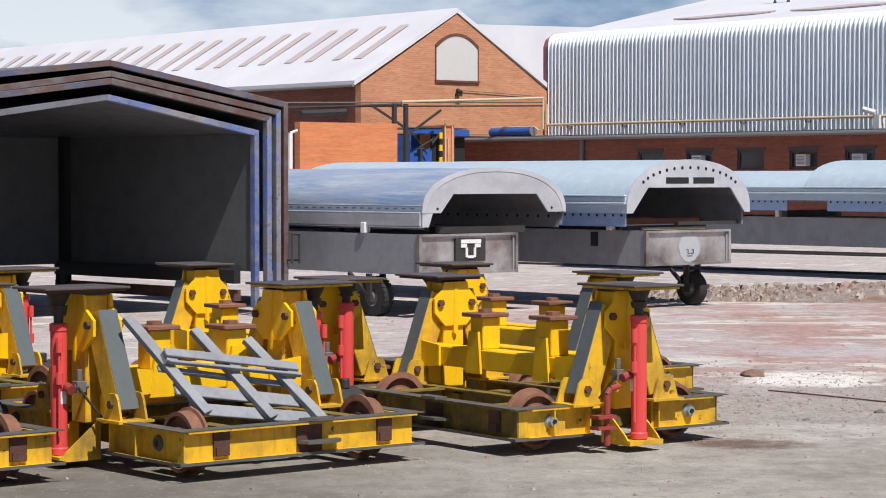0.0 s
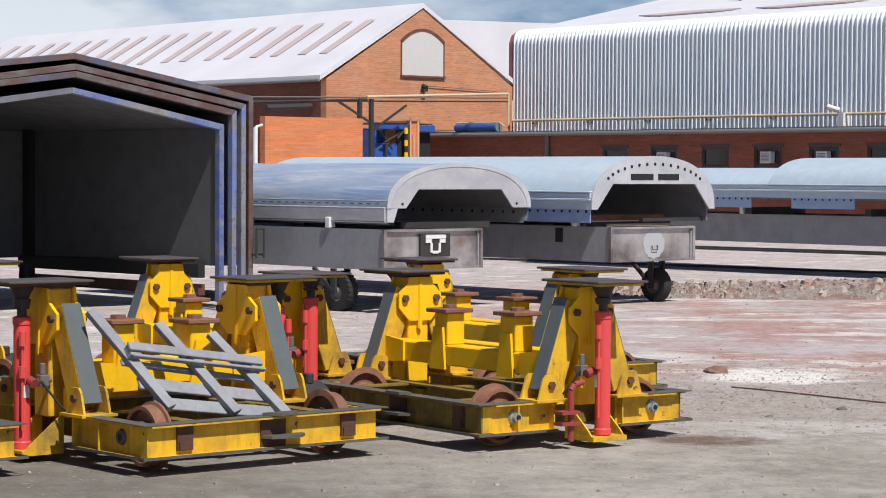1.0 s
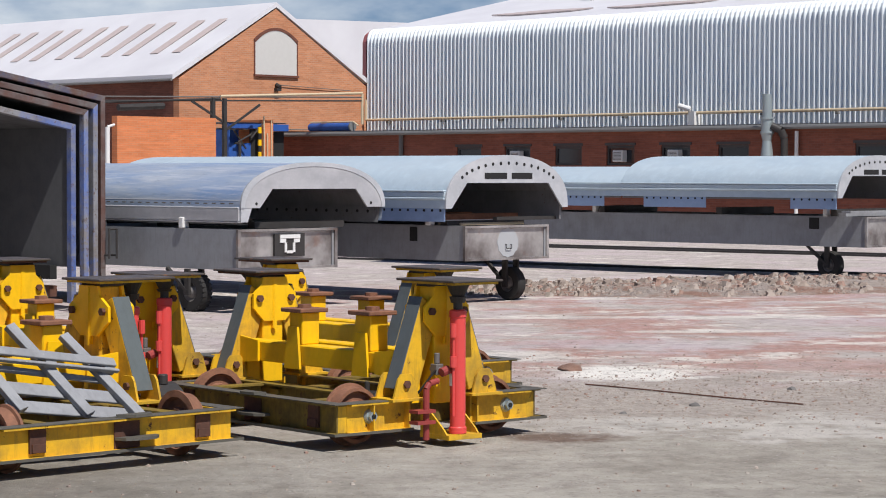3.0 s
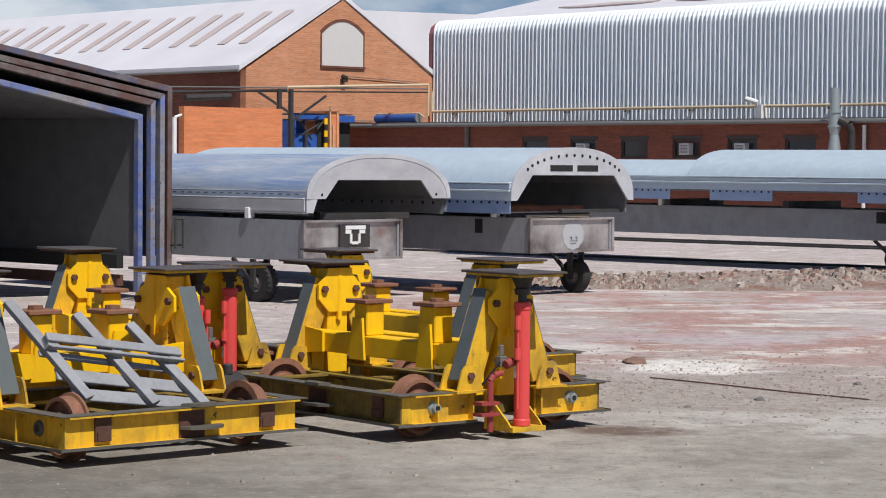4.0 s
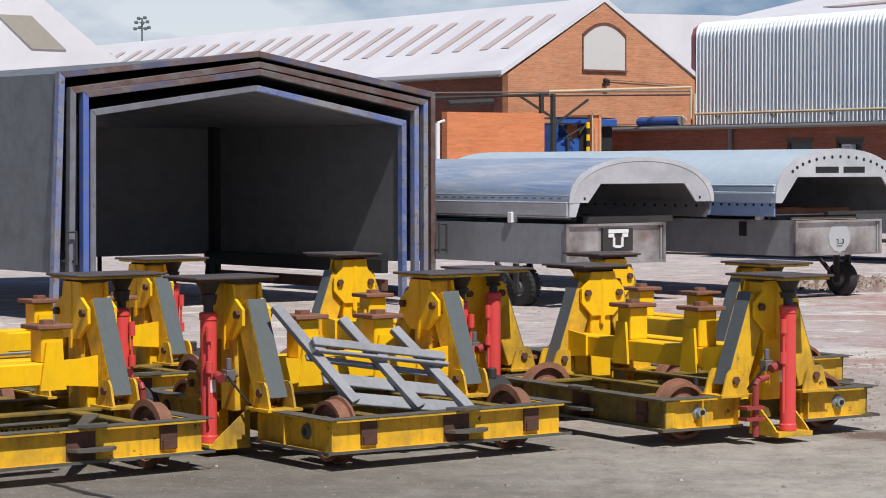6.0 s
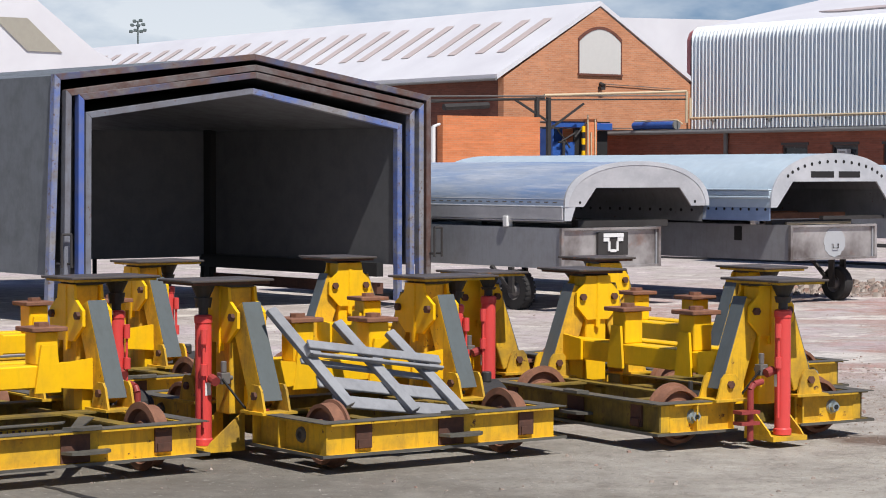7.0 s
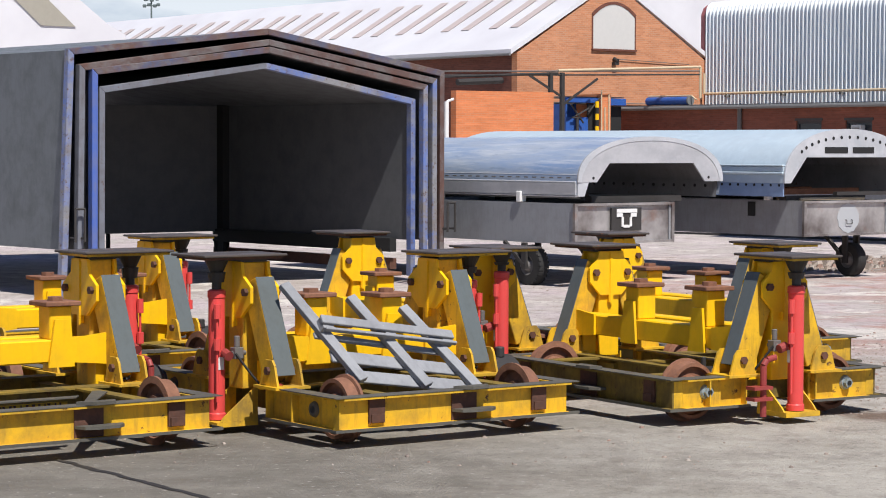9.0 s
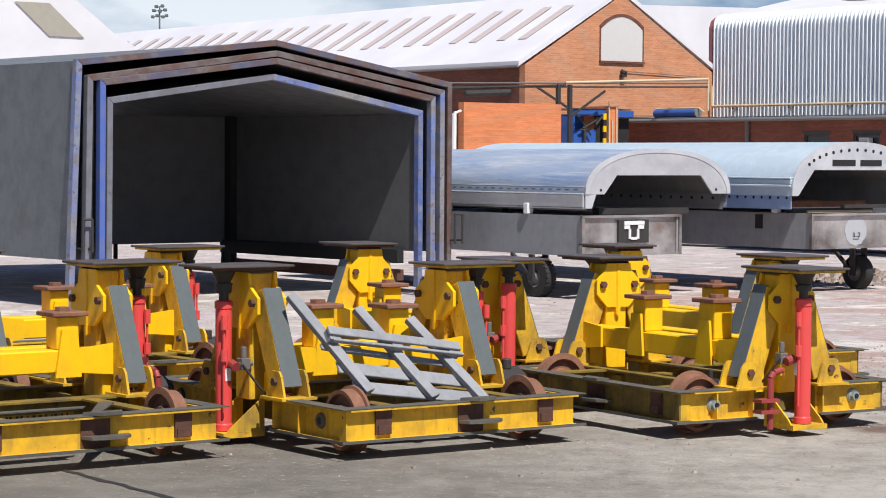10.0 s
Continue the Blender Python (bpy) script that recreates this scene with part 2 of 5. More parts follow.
def brick_mat(name, a, b, mortar, ang):
    """Brick courses laid along a wall that runs at ang degrees."""
    k = Mat(name, 0.9, 0, 0.2)
    rot = k.t.nodes.new("ShaderNodeVectorRotate")
    rot.rotation_type = "Z_AXIS"
    rot.inputs["Angle"].default_value = radians(-ang)
    k.link(k.pos, rot.inputs["Vector"])
    sep = k.t.nodes.new("ShaderNodeSeparateXYZ")
    k.link(rot.outputs[0], sep.inputs[0])
    both = k.t.nodes.new("ShaderNodeMath")
    k.link(sep.outputs[0], both.inputs[0])
    k.link(sep.outputs[1], both.inputs[1])
    com = k.t.nodes.new("ShaderNodeCombineXYZ")
    k.link(both.outputs[0], com.inputs[0])
    k.link(sep.outputs[2], com.inputs[1])
    br = k.t.nodes.new("ShaderNodeTexBrick")
    br.inputs["Scale"].default_value = 1.0
    br.inputs["Brick Width"].default_value = 0.225
    br.inputs["Row Height"].default_value = 0.076
    br.inputs["Mortar Size"].default_value = 0.008
    br.inputs["Color1"].default_value = (*a, 1)
    br.inputs["Color2"].default_value = (*b, 1)
    br.inputs["Mortar"].default_value = (*mortar, 1)
    k.link(com.outputs[0], br.inputs["Vector"])
    patch = k.noise(0.5, 6, 0.65, lo=0.35, hi=0.7)
    c = k.mix(k.math("MULTIPLY", patch, 0.5), br.outputs["Color"], tuple(v * 0.62 for v in b))
    course = k.noise(3.0, 4, 0.7, stretch=(0.35, 0.35, 3.5), lo=0.45, hi=0.7)
    c = k.mix(k.math("MULTIPLY", course, 0.4), c, tuple(min(1, v * 1.35) for v in a))
    k.bump(br.outputs["Fac"], -0.4, 0.01)
    return k.done(c)


brick_a = brick_mat("orange_brick", (0.55, 0.25, 0.13), (0.45, 0.185, 0.09), (0.46, 0.29, 0.20), 40)
brick_wall = brick_mat("bright_orange_brick", (0.64, 0.22, 0.09), (0.57, 0.185, 0.075), (0.52, 0.26, 0.15), 40)
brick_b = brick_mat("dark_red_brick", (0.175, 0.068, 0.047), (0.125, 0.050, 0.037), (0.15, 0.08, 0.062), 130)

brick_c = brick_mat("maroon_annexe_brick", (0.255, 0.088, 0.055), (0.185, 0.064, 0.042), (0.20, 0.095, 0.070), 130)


def roof_white():
    k = Mat("white_roof_sheet", 0.55)
    n = k.noise(0.35, 5, 0.6, lo=0.3, hi=0.75)
    c = k.mix(n, (0.67, 0.665, 0.68), (0.58, 0.57, 0.59))
    return k.done(c)


white_roof = roof_white()
skylight_mat = paint("weathered_rooflight", (0.52, 0.44, 0.415), (0.42, 0.35, 0.33), chip_lo=0.85, dirt_amt=0.4, rough=0.5)

old_rooflight = paint("dirty_rooflight", (0.36, 0.335, 0.275), (0.28, 0.26, 0.22), chip_lo=0.85, dirt_amt=0.4, rough=0.5)


def corrugated():
    k = Mat("galvanised_cladding", 0.5, 0.0)
    n = k.noise(0.5, 5, 0.6, stretch=(1, 1, 0.35), lo=0.3, hi=0.7)
    c = k.mix(n, (0.82, 0.865, 0.88), (0.73, 0.785, 0.81))
    streak = k.noise(4, 4, 0.6, stretch=(1, 1, 0.1), lo=0.5, hi=0.8)
    c = k.mix(k.math("MULTIPLY", streak, 0.20), c, (0.36, 0.39, 0.40))
    return k.done(c)


clad = corrugated()


def shell_mat(name, col, blue_tint, rough=0.38, metal=0.35):
    k = Mat(name, rough, metal)
    n = k.noise(1.1, 5, 0.65, stretch=(1, 1, 3.0), lo=0.35, hi=0.7)
    s = k.noise(6, 5, 0.7, lo=0.45, hi=0.7)
    c = k.mix(n, col, blue_tint)
    c = k.mix(k.math("MULTIPLY", s, 0.35), c, tuple(min(1, v * 1.3) for v in col))
    k.rough(k.math("ADD", k.math("MULTIPLY", s, 0.2), rough - 0.1))
    return k.done(c)


def streaked_skin():
    """Bare aluminium with pale oxide scuffs and blue film drawn out along the shell."""
    k = Mat("bare_aluminium_roof_skin", 0.42, 0.4)
    rot = k.t.nodes.new("ShaderNodeVectorRotate")
    rot.rotation_type = "Z_AXIS"
    rot.inputs["Angle"].default_value = radians(-42)
    k.link(k.pos, rot.inputs["Vector"])

    def drawn(scale, stretch, lo, hi):
        m = k.t.nodes.new("ShaderNodeMapping")
        m.inputs["Scale"].default_value = stretch
        k.link(rot.outputs[0], m.inputs["Vector"])
        n = k.t.nodes.new("ShaderNodeTexNoise")
        n.inputs["Scale"].default_value = scale
        n.inputs["Detail"].default_value = 7
        n.inputs["Roughness"].default_value = 0.68
        k.link(m.outputs[0], n.inputs["Vector"])
        return k.span(n.outputs["Fac"], lo, hi)

    c = k.mix(drawn(0.9, (1.2, 0.35, 2.2), 0.38, 0.62), (0.50, 0.555, 0.62), (0.27, 0.39, 0.60))
    c = k.mix(k.math("MULTIPLY", drawn(3.0, (2.0, 0.25, 5.0), 0.50, 0.66), 0.75), c, (0.70, 0.73, 0.77))
    c = k.mix(k.math("MULTIPLY", drawn(6.0, (2.5, 0.6, 4.0), 0.56, 0.68), 0.4), c, (0.24, 0.30, 0.40))
    k.rough(k.math("ADD", k.math("MULTIPLY", drawn(4.0, (1.5, 0.3, 3.0), 0.4, 0.7), 0.25), 0.30))
    return k.done(c)


shell_raw = streaked_skin()
shell_primed = shell_mat("primed_grey_roof_skin", (0.46, 0.54, 0.585), (0.42, 0.51, 0.57), 0.5, 0.1)
shell_end = shell_mat("pale_end_sheet", (0.52, 0.53, 0.545), (0.42, 0.44, 0.46), 0.5, 0.2)
shell_sheet = shell_mat("dull_grey_end_sheet", (0.47, 0.47, 0.48), (0.37, 0.375, 0.39), 0.5, 0.2)
shell_blue = shell_mat("blue_grey_side_rail", (0.30, 0.40, 0.56), (0.24, 0.34, 0.52), 0.5, 0.2)
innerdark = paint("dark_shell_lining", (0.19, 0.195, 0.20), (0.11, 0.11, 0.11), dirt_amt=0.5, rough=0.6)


def brushed():
    k = Mat("scuffed_steel_end_plate", 0.38, 0.55)
    n = k.noise(1.6, 4, 0.6, lo=0.35, hi=0.65)
    c = k.mix(n, (0.50, 0.475, 0.455), (0.16, 0.135, 0.125))
    r = k.noise(2.3, 5, 0.6, lo=0.58, hi=0.72)
    c = k.mix(k.math("MULTIPLY", r, 0.6), c, (0.30, 0.15, 0.10))
    return k.done(c)


endplate = brushed()


def plain(name, col, rough=0.6, metal=0.0):
    k = Mat(name, rough, metal)
    n = k.noise(7, 4, 0.6)
    return k.done(k.mix(k.math("MULTIPLY", n, 0.3), col, tuple(v * 0.65 for v in col)))


rubber = plain("tyre_rubber", (0.022, 0.021, 0.020), 0.85)
hubgrey = plain("wheel_hub_grey", (0.14, 0.13, 0.12), 0.6)
black = plain("black_hole", (0.012, 0.012, 0.012), 0.8)
winglass = plain("dark_window_glass", (0.025, 0.028, 0.032), 0.12)
primer = plain("worn_grey_primer", (0.44, 0.455, 0.465), 0.5, 0.1)
winframe = plain("dark_window_frame", (0.045, 0.04, 0.038), 0.6)
galv = plain("galvanised_duct", (0.33, 0.38, 0.385), 0.45, 0.4)
gutter_mat = plain("grey_gutter", (0.17, 0.17, 0.165), 0.6)
purlin = plain("maroon_flashing", (0.30, 0.10, 0.10), 0.6)
blank = plain("cream_blanking_panel", (0.58, 0.565, 0.53), 0.8)
board_mat = paint("grey_weathered_timber", (0.29, 0.295, 0.305), (0.15, 0.15, 0.16), chip=(0.5, 0.5, 0.51), chip_lo=0.66, dirt_amt=0.6, rough=0.8)
ac_mat = plain("air_conditioner_white", (0.55, 0.56, 0.55), 0.5)
treemat = plain("far_lamp_steel", (0.10, 0.13, 0.13), 0.7)


def rubble_mat():
    k = Mat("rubble_stone", 0.95, 0, 0.2)
    r = k.t.nodes.new("ShaderNodeValToRGB")
    r.color_ramp.interpolation = "CONSTANT"
    e = r.color_ramp.elements
    e[0].color, e[1].color, e[1].position = (0.36, 0.295, 0.245, 1), (0.42, 0.355, 0.305, 1), 0.35
    for p, c in ((0.66, (0.36, 0.235, 0.185, 1)), (0.80, (0.27, 0.22, 0.185, 1)), (0.93, (0.45, 0.40, 0.35, 1))):
        n = e.new(p)
        n.color = c
    k.link(k.island, r.inputs[0])
    n = k.noise(18, 5, 0.7)
    return k.done(k.mix(k.math("MULTIPLY", n, 0.4), r.outputs[0], (0.16, 0.13, 0.11)))


def dirt_mat():
    k = Mat("rubble_dirt", 0.95, 0, 0.2)
    n = k.noise(5, 7, 0.75, lo=0.35, hi=0.65)
    c = k.mix(n, (0.36, 0.29, 0.245), (0.52, 0.445, 0.39))
    r = k.noise(0.9, 6, 0.7, lo=0.46, hi=0.58)
    c = k.mix(k.math("MULTIPLY", r, 0.8), c, (0.34, 0.18, 0.125))
    k.bump(n, 0.9, 0.06)
    return k.done(c)


dirt_m = dirt_mat()


def hoop_mix(name, a, b_, c_):
    """Hoop steel with patches of three old coats."""
    k = Mat(name, 0.6)
    n1 = k.noise(1.6, 7, 0.7, lo=0.42, hi=0.58)
    n2 = k.noise(2.3, 7, 0.72, stretch=(1, 1, 1.7), lo=0.48, hi=0.62)
    ch = k.noise(16, 6, 0.7, lo=0.58, hi=0.64)
    c = k.mix(n1, a, b_)
    c = k.mix(n2, c, c_)
    c = k.mix(k.math("MULTIPLY", ch, 0.8), c, (0.10, 0.055, 0.04))
    g = k.noise(6, 5, 0.6, lo=0.45, hi=0.75)
    c = k.mix(k.math("MULTIPLY", g, 0.45), c, (0.10, 0.092, 0.09))
    k.bump(ch, 0.3, 0.004)
    return k.done(c)


hoop_outer = hoop_mix("patchy_outer_hoop_steel", (0.075, 0.085, 0.15), (0.115, 0.062, 0.046), (0.15, 0.135, 0.13))
hoop_brown = hoop_mix("rusty_grey_hoop_steel", (0.11, 0.056, 0.043), (0.145, 0.13, 0.125), (0.085, 0.045, 0.036))
hoop_grey = hoop_mix("grey_blue_hoop_steel", (0.23, 0.23, 0.24), (0.10, 0.16, 0.40), (0.20, 0.18, 0.17))
hoop_blue = hoop_mix("blue_hoop_steel", (0.075, 0.125, 0.35), (0.19, 0.20, 0.235), (0.065, 0.11, 0.29))


rubble_m = rubble_mat()

# ---------------- mesh helpers ----------------


def box(bm, x0, x1, y0, y1, z0, z1, m=None):
    vs = [bm.verts.new((x, y, z)) for x in (x0, x1) for y in (y0, y1) for z in (z0, z1)]
    for f in ((0, 1, 3, 2), (4, 6, 7, 5), (0, 4, 5, 1), (2, 3, 7, 6), (0, 2, 6, 4), (1, 5, 7, 3)):
        bm.faces.new([vs[i] for i in f])
    if m is not None:
        for v in vs:
            v.co = m @ v.co
    return vs


def prism(bm, poly, d0, d1, plane="xz"):
    """A polygon drawn in a plane and carried from d0 to d1 along the third axis."""
    def at(p, d):
        a, b = p
        return {"xz": (a, d, b), "yz": (d, a, b), "xy": (a, b, d)}[plane]
    lo = [bm.verts.new(at(p, d0)) for p in poly]
    hi = [bm.verts.new(at(p, d1)) for p in poly]
    n = len(poly)
    bm.faces.new(lo)
    bm.faces.new(hi[::-1])
    for i in range(n):
        bm.faces.new((lo[i], hi[i], hi[(i + 1) % n], lo[(i + 1) % n]))
    return lo + hi


def tube(bm, p0, p1, r, n=12, r1=None):
    p0, p1 = Vector(p0), Vector(p1)
    d = p1 - p0
    q = d.to_track_quat("Z", "Y").to_matrix()
    r1 = r if r1 is None else r1
    lo = [bm.verts.new(p0 + q @ Vector((r * math.cos(2 * math.pi * i / n), r * math.sin(2 * math.pi * i / n), 0))) for i in range(n)]
    hi = [bm.verts.new(p1 + q @ Vector((r1 * math.cos(2 * math.pi * i / n), r1 * math.sin(2 * math.pi * i / n), 0))) for i in range(n)]
    bm.faces.new(lo[::-1])
    bm.faces.new(hi)
    for i in range(n):
        bm.faces.new((lo[i], lo[(i + 1) % n], hi[(i + 1) % n], hi[i]))


def lathe(bm, prof, centre, axis="x", n=28):
    """A closed ring profile of (distance along the axis, radius) turned round an axis."""
    rings = []
    for i in range(n):
        a = 2 * math.pi * i / n
        ring = []
        for d, r in prof:
            u, v = r * math.cos(a), r * math.sin(a)
            p = {"x": (d, u, v), "y": (u, d, v), "z": (u, v, d)}[axis]
            ring.append(bm.verts.new(Vector(p) + Vector(centre)))
        rings.append(ring)
    for i in range(n):
        a, b = rings[i], rings[(i + 1) % n]
        for j in range(len(prof) - 1):
            bm.faces.new((a[j], a[j + 1], b[j + 1], b[j]))


def beam(bm, p0, p1, w, h, up=(0, 0, 1)):
    """A bar of w by h from p0 to p1."""
    p0, p1 = Vector(p0), Vector(p1)
    d = (p1 - p0).normalized()
    s = d.cross(Vector(up)).normalized()
    u = s.cross(d)
    vs = []
    for p in (p0, p1):
        for a, b in ((-1, -1), (1, -1), (1, 1), (-1, 1)):
            vs.append(bm.verts.new(p + s * (a * w / 2) + u * (b * h / 2)))
    for f in ((0, 1, 2, 3), (7, 6, 5, 4), (0, 4, 5, 1), (1, 5, 6, 2), (2, 6, 7, 3), (3, 7, 4, 0)):
        bm.faces.new([vs[i] for i in f])


def bevel(bm, w=0.006, seg=1):
    bmesh.ops.recalc_face_normals(bm, faces=bm.faces)
    edges = [e for e in bm.edges if len(e.link_faces) == 2 and e.calc_face_angle(0) > 0.6]
    bmesh.ops.bevel(bm, geom=edges, offset=w, segments=seg, affect="EDGES", clamp_overlap=True)


def mesh_of(name, bm, material, smooth=False):
    bmesh.ops.recalc_face_normals(bm, faces=bm.faces)
    me = bpy.data.meshes.new(name)
    bm.to_mesh(me)
    bm.free()
    me.materials.append(material)
    if smooth:
        for p in me.polygons:
            p.use_smooth = True
        me.set_sharp_from_angle(angle=radians(35))
    return me


def part(name, bm, material, parent, label="", smooth=False):
    ob = new(name, mesh_of(name, bm, material, smooth))
    ob.parent = parent
    if label:
        tagged(ob, label)
    return ob


def thing(name, x, y, z, yaw, label, category, group="", kind=""):
    ob = new(name)
    ob.empty_display_size = 0.2
    ob.matrix_basis = pose(x, y, z, 0, 0, yaw)
    return tagged(ob, label, category, group, kind)


def struct(name, bm, material, label, category, smooth=False, m=None):
    ob = new(name, mesh_of(name, bm, material, smooth))
    if m is not None:
        ob.matrix_basis = m
    return tagged(ob, label, category, kind="structure")

# ---------------- ground ----------------
bm = bmesh.new()
box(bm, -1500, 1500, -1500, 3000, -0.5, 0.0)
struct("ground", bm, ground_mat, "worn grey yard ground with brick dust and pale lime patches", "ground")

# ---------------- gabled brick works hall ----------------
GX, GY, GA = -3.19, 87.93, 40.0
hall = thing("works_hall", GX, GY, 0, GA, "orange brick gabled works hall with a white sheeted roof", "building")
GW, EAVE, RIDGE, GL, RX = 9.9, 5.64, 8.69, 75.0, 4.89
EAVE_R = 5.55
bm = bmesh.new()
prism(bm, [(0, 0), (GW, 0), (GW, EAVE_R), (RX, RIDGE - 0.12), (0, EAVE)], 0, 0.35)
part("gable_wall", bm, brick_a, hall)
# side wall's shade is put in as a darker brick than the gable's
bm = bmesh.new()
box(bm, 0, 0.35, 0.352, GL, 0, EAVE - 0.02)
part("side_wall", bm, brick_b, hall, "brick side wall, shade put in as darker brick")
for sgn in (0, 1):
    bm = bmesh.new()
    x0 = -0.35 if sgn == 0 else GW + 0.35
    ze = (EAVE if sgn == 0 else EAVE_R) - 0.06
    prism(bm, [(x0, ze), (RX, RIDGE - 0.05), (RX, RIDGE + 0.14), (x0, ze + 0.2)], -0.04, GL)
    part("roof_slope", bm, white_roof, hall, "white roof sheeting")
slope = math.atan2(RIDGE - EAVE + 0.06, RX + 0.35)
n_light = 0
for pair in range(21):
    for off in (0.0, 1.42):
        y0 = 1.55 + pair * 3.3 + off
        bm = bmesh.new()
        m = Matrix.Translation((-0.35, 0, EAVE + 0.14)) @ Matrix.Rotation(-slope, 4, "Y")
        box(bm, 1.9, 4.72, y0 + 0.04, y0 + 0.56, 0.004, 0.022, m)
        part("rooflight", bm, skylight_mat, hall, "weathered translucent rooflight strip" if n_light == 0 else "")
        n_light += 1
# arched blank window
AX0, AX1 = 3.80, 5.97
bm = bmesh.new()
cx, rise0 = (AX0 + AX1) / 2, 7.20
arc = [(AX0 + (AX1 - AX0) * i / 14, rise0 + 0.50 * (1 - ((i - 7) / 7) ** 2)) for i in range(15)]
prism(bm, [(AX0, 5.92)] + arc + [(AX1, 5.92)], -0.03, 0.05)
part("blank_window", bm, blank, hall, "cream boarded arched window")
# thin dark arch draws the recess's shadow edge round the window
bm = bmesh.new()
for i in range(14):
    (xa, za), (xb, zb) = arc[i], arc[i + 1]
    prism(bm, [(cx + (xa - cx) * 1.0, za), (cx + (xb - cx) * 1.0, zb), (cx + (xb - cx) * 1.07, zb + 0.11), (cx + (xa - cx) * 1.07, za + 0.11)], -0.05, 0.02)
part("brick_arch", bm, brick_b, hall, "dark edge for the window recess's shadow")
# sill, with jamb strips carrying the dark recess edge down
bm = bmesh.new()
box(bm, AX0 - 0.08, AX1 + 0.08, -0.09, 0.02, 5.84, 5.915)
box(bm, AX0 - 0.06, AX0 - 0.005, -0.04, 0.02, 5.92, 7.25)
box(bm, AX1 + 0.005, AX1 + 0.06, -0.04, 0.02, 5.92, 7.25)
part("window_sill", bm, brick_b, hall)
bm = bmesh.new()
tube(bm, (4.90, -0.25, 5.44), (4.90, -0.02, 5.53), 0.08, 10)
box(bm, 4.78, 5.0, -0.22, -0.02, 5.28, 5.40)
part("wall_lamp", bm, darksteel, hall)
bm = bmesh.new()
tube(bm, (5.0, -0.06, 5.52), (8.9, -0.06, 5.40), 0.016, 6)
tube(bm, (0.1, -0.06, 3.75), (9.8, -0.06, 3.75), 0.02, 6)
tube(bm, (0.05, -0.06, 3.3), (2.6, -0.06, 3.7), 0.02, 6)
part("wall_conduit", bm, hubgrey, hall)
# thin tube added to draw the dark line along the eave
bm = bmesh.new()
tube(bm, (-0.40, -0.05, EAVE - 0.06), (-0.40, GL, EAVE - 0.06), 0.055, 8)
part("gutter", bm, gutter_mat, hall)

# ---------------- big corrugated shed ----------------
SX, SY, SA = 4.34, 94.36, -50.0     # far corner; local x runs along the wall from it
shed = thing("clad_shed", SX, SY, 0, SA, "large grey shed clad in ribbed metal sheet with a white roof", "building")
S0, S1 = 0.0, 46.0
PITCH, DEPTH = 0.214, 0.115
bm = bmesh.new()
prof = []
x = S0 + 0.05
while x < S1 - 0.2:
    prof += [(x, 0.0), (x + 0.09, 0.0), (x + 0.115, -DEPTH), (x + 0.15, -DEPTH), (x + 0.19, 0.0)]
    x += PITCH
prof.append((S1, 0.0))
levels = [(3.72, 0.0), (7.58, 0.0), (7.76, 0.04), (7.90, 0.14), (7.98, 0.30), (8.02, 0.62)]
grid = [[bm.verts.new((px_, py_ + inset if k_ < 2 else py_ * 0.8 + inset, z_)) for px_, py_ in prof] for k_, (z_, inset) in enumerate(levels)]
for r0, r1 in zip(grid[:-1], grid[1:]):
    for i in range(len(prof) - 1):
        bm.faces.new((r0[i], r0[i + 1], r1[i + 1], r1[i]))
part("cladding", bm, clad, shed, "ribbed galvanised wall cladding")
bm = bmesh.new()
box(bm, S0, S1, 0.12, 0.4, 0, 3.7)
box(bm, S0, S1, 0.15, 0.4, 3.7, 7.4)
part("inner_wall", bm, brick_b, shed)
bm = bmesh.new()
prism(bm, [(0.60, 7.99), (13.0, 10.6), (26, 8.0), (26, 7.8), (0.60, 7.85)], S0, S1, "yz")
part("roof", bm, white_roof, shed, "white pitched roof")
bm = bmesh.new()
prism(bm, [(-0.02, 3.3), (-0.02, 7.45), (0.1, 7.75), (0.5, 8.0), (0.5, 3.3)], S0 - 0.22, S0, "yz")
part("corner_flashing", bm, purlin, shed, "faded maroon corner flashing")
# flat lens-shaped darker marks lying on the roof slope
for k_ in range(7):
    bm = bmesh.new()
    xx = 7.6 + 6.3 * k_
    m = Matrix.Translation((xx, 0.6, 8.0)) @ Matrix.Rotation(math.atan2(2.61, 12.4), 4, "X")
    prism(bm, [(-3.0, 2.2), (-1.4, 1.75), (1.6, 1.95), (2.4, 2.4), (-0.4, 2.65)], 0.01, 0.06, "xy")
    for v in bm.verts:
        v.co = m @ v.co
    part("roof_vent", bm, skylight_mat, shed)
for xx, yy, zz in ((2.8, 9.0, 9.7), (7.04, 6.2, 9.1), (7.76, 6.2, 9.1), (15.2, 5.8, 9.0), (15.92, 5.8, 9.0)):
    vent = new("vent_pipe")
    vent.parent = shed
    bm = bmesh.new()
    tube(bm, (xx, yy, zz), (xx, yy, zz + 1.3), 0.045, 8)
    part("pipe", bm, hubgrey, vent)
    bm = bmesh.new()
    tube(bm, (xx, yy, zz), (xx, yy, zz + 0.16), 0.10, 10, 0.05)
    part("collar", bm, darksteel, vent)

# ---------------- low brick annexe in front of the shed ----------------
annexe = thing("brick_annexe", 1.864, 88.272, 0.09, -50, "low dark red brick annexe with small dark windows", "building")
annexe.scale = (0.955, 0.955, 0.955)
A0, A1 = -2.72, 44.0
bm = bmesh.new()
wins = [9.13, 11.67, 14.21, 16.71, 19.24, 21.77, 27.4, 30.0, 32.6]
WZ0, WZ1 = 2.30, 3.0
edges_x = [A0] + [e for wx in wins for e in (wx - 0.66, wx + 0.66)] + [A1]
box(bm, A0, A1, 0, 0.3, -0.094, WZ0)
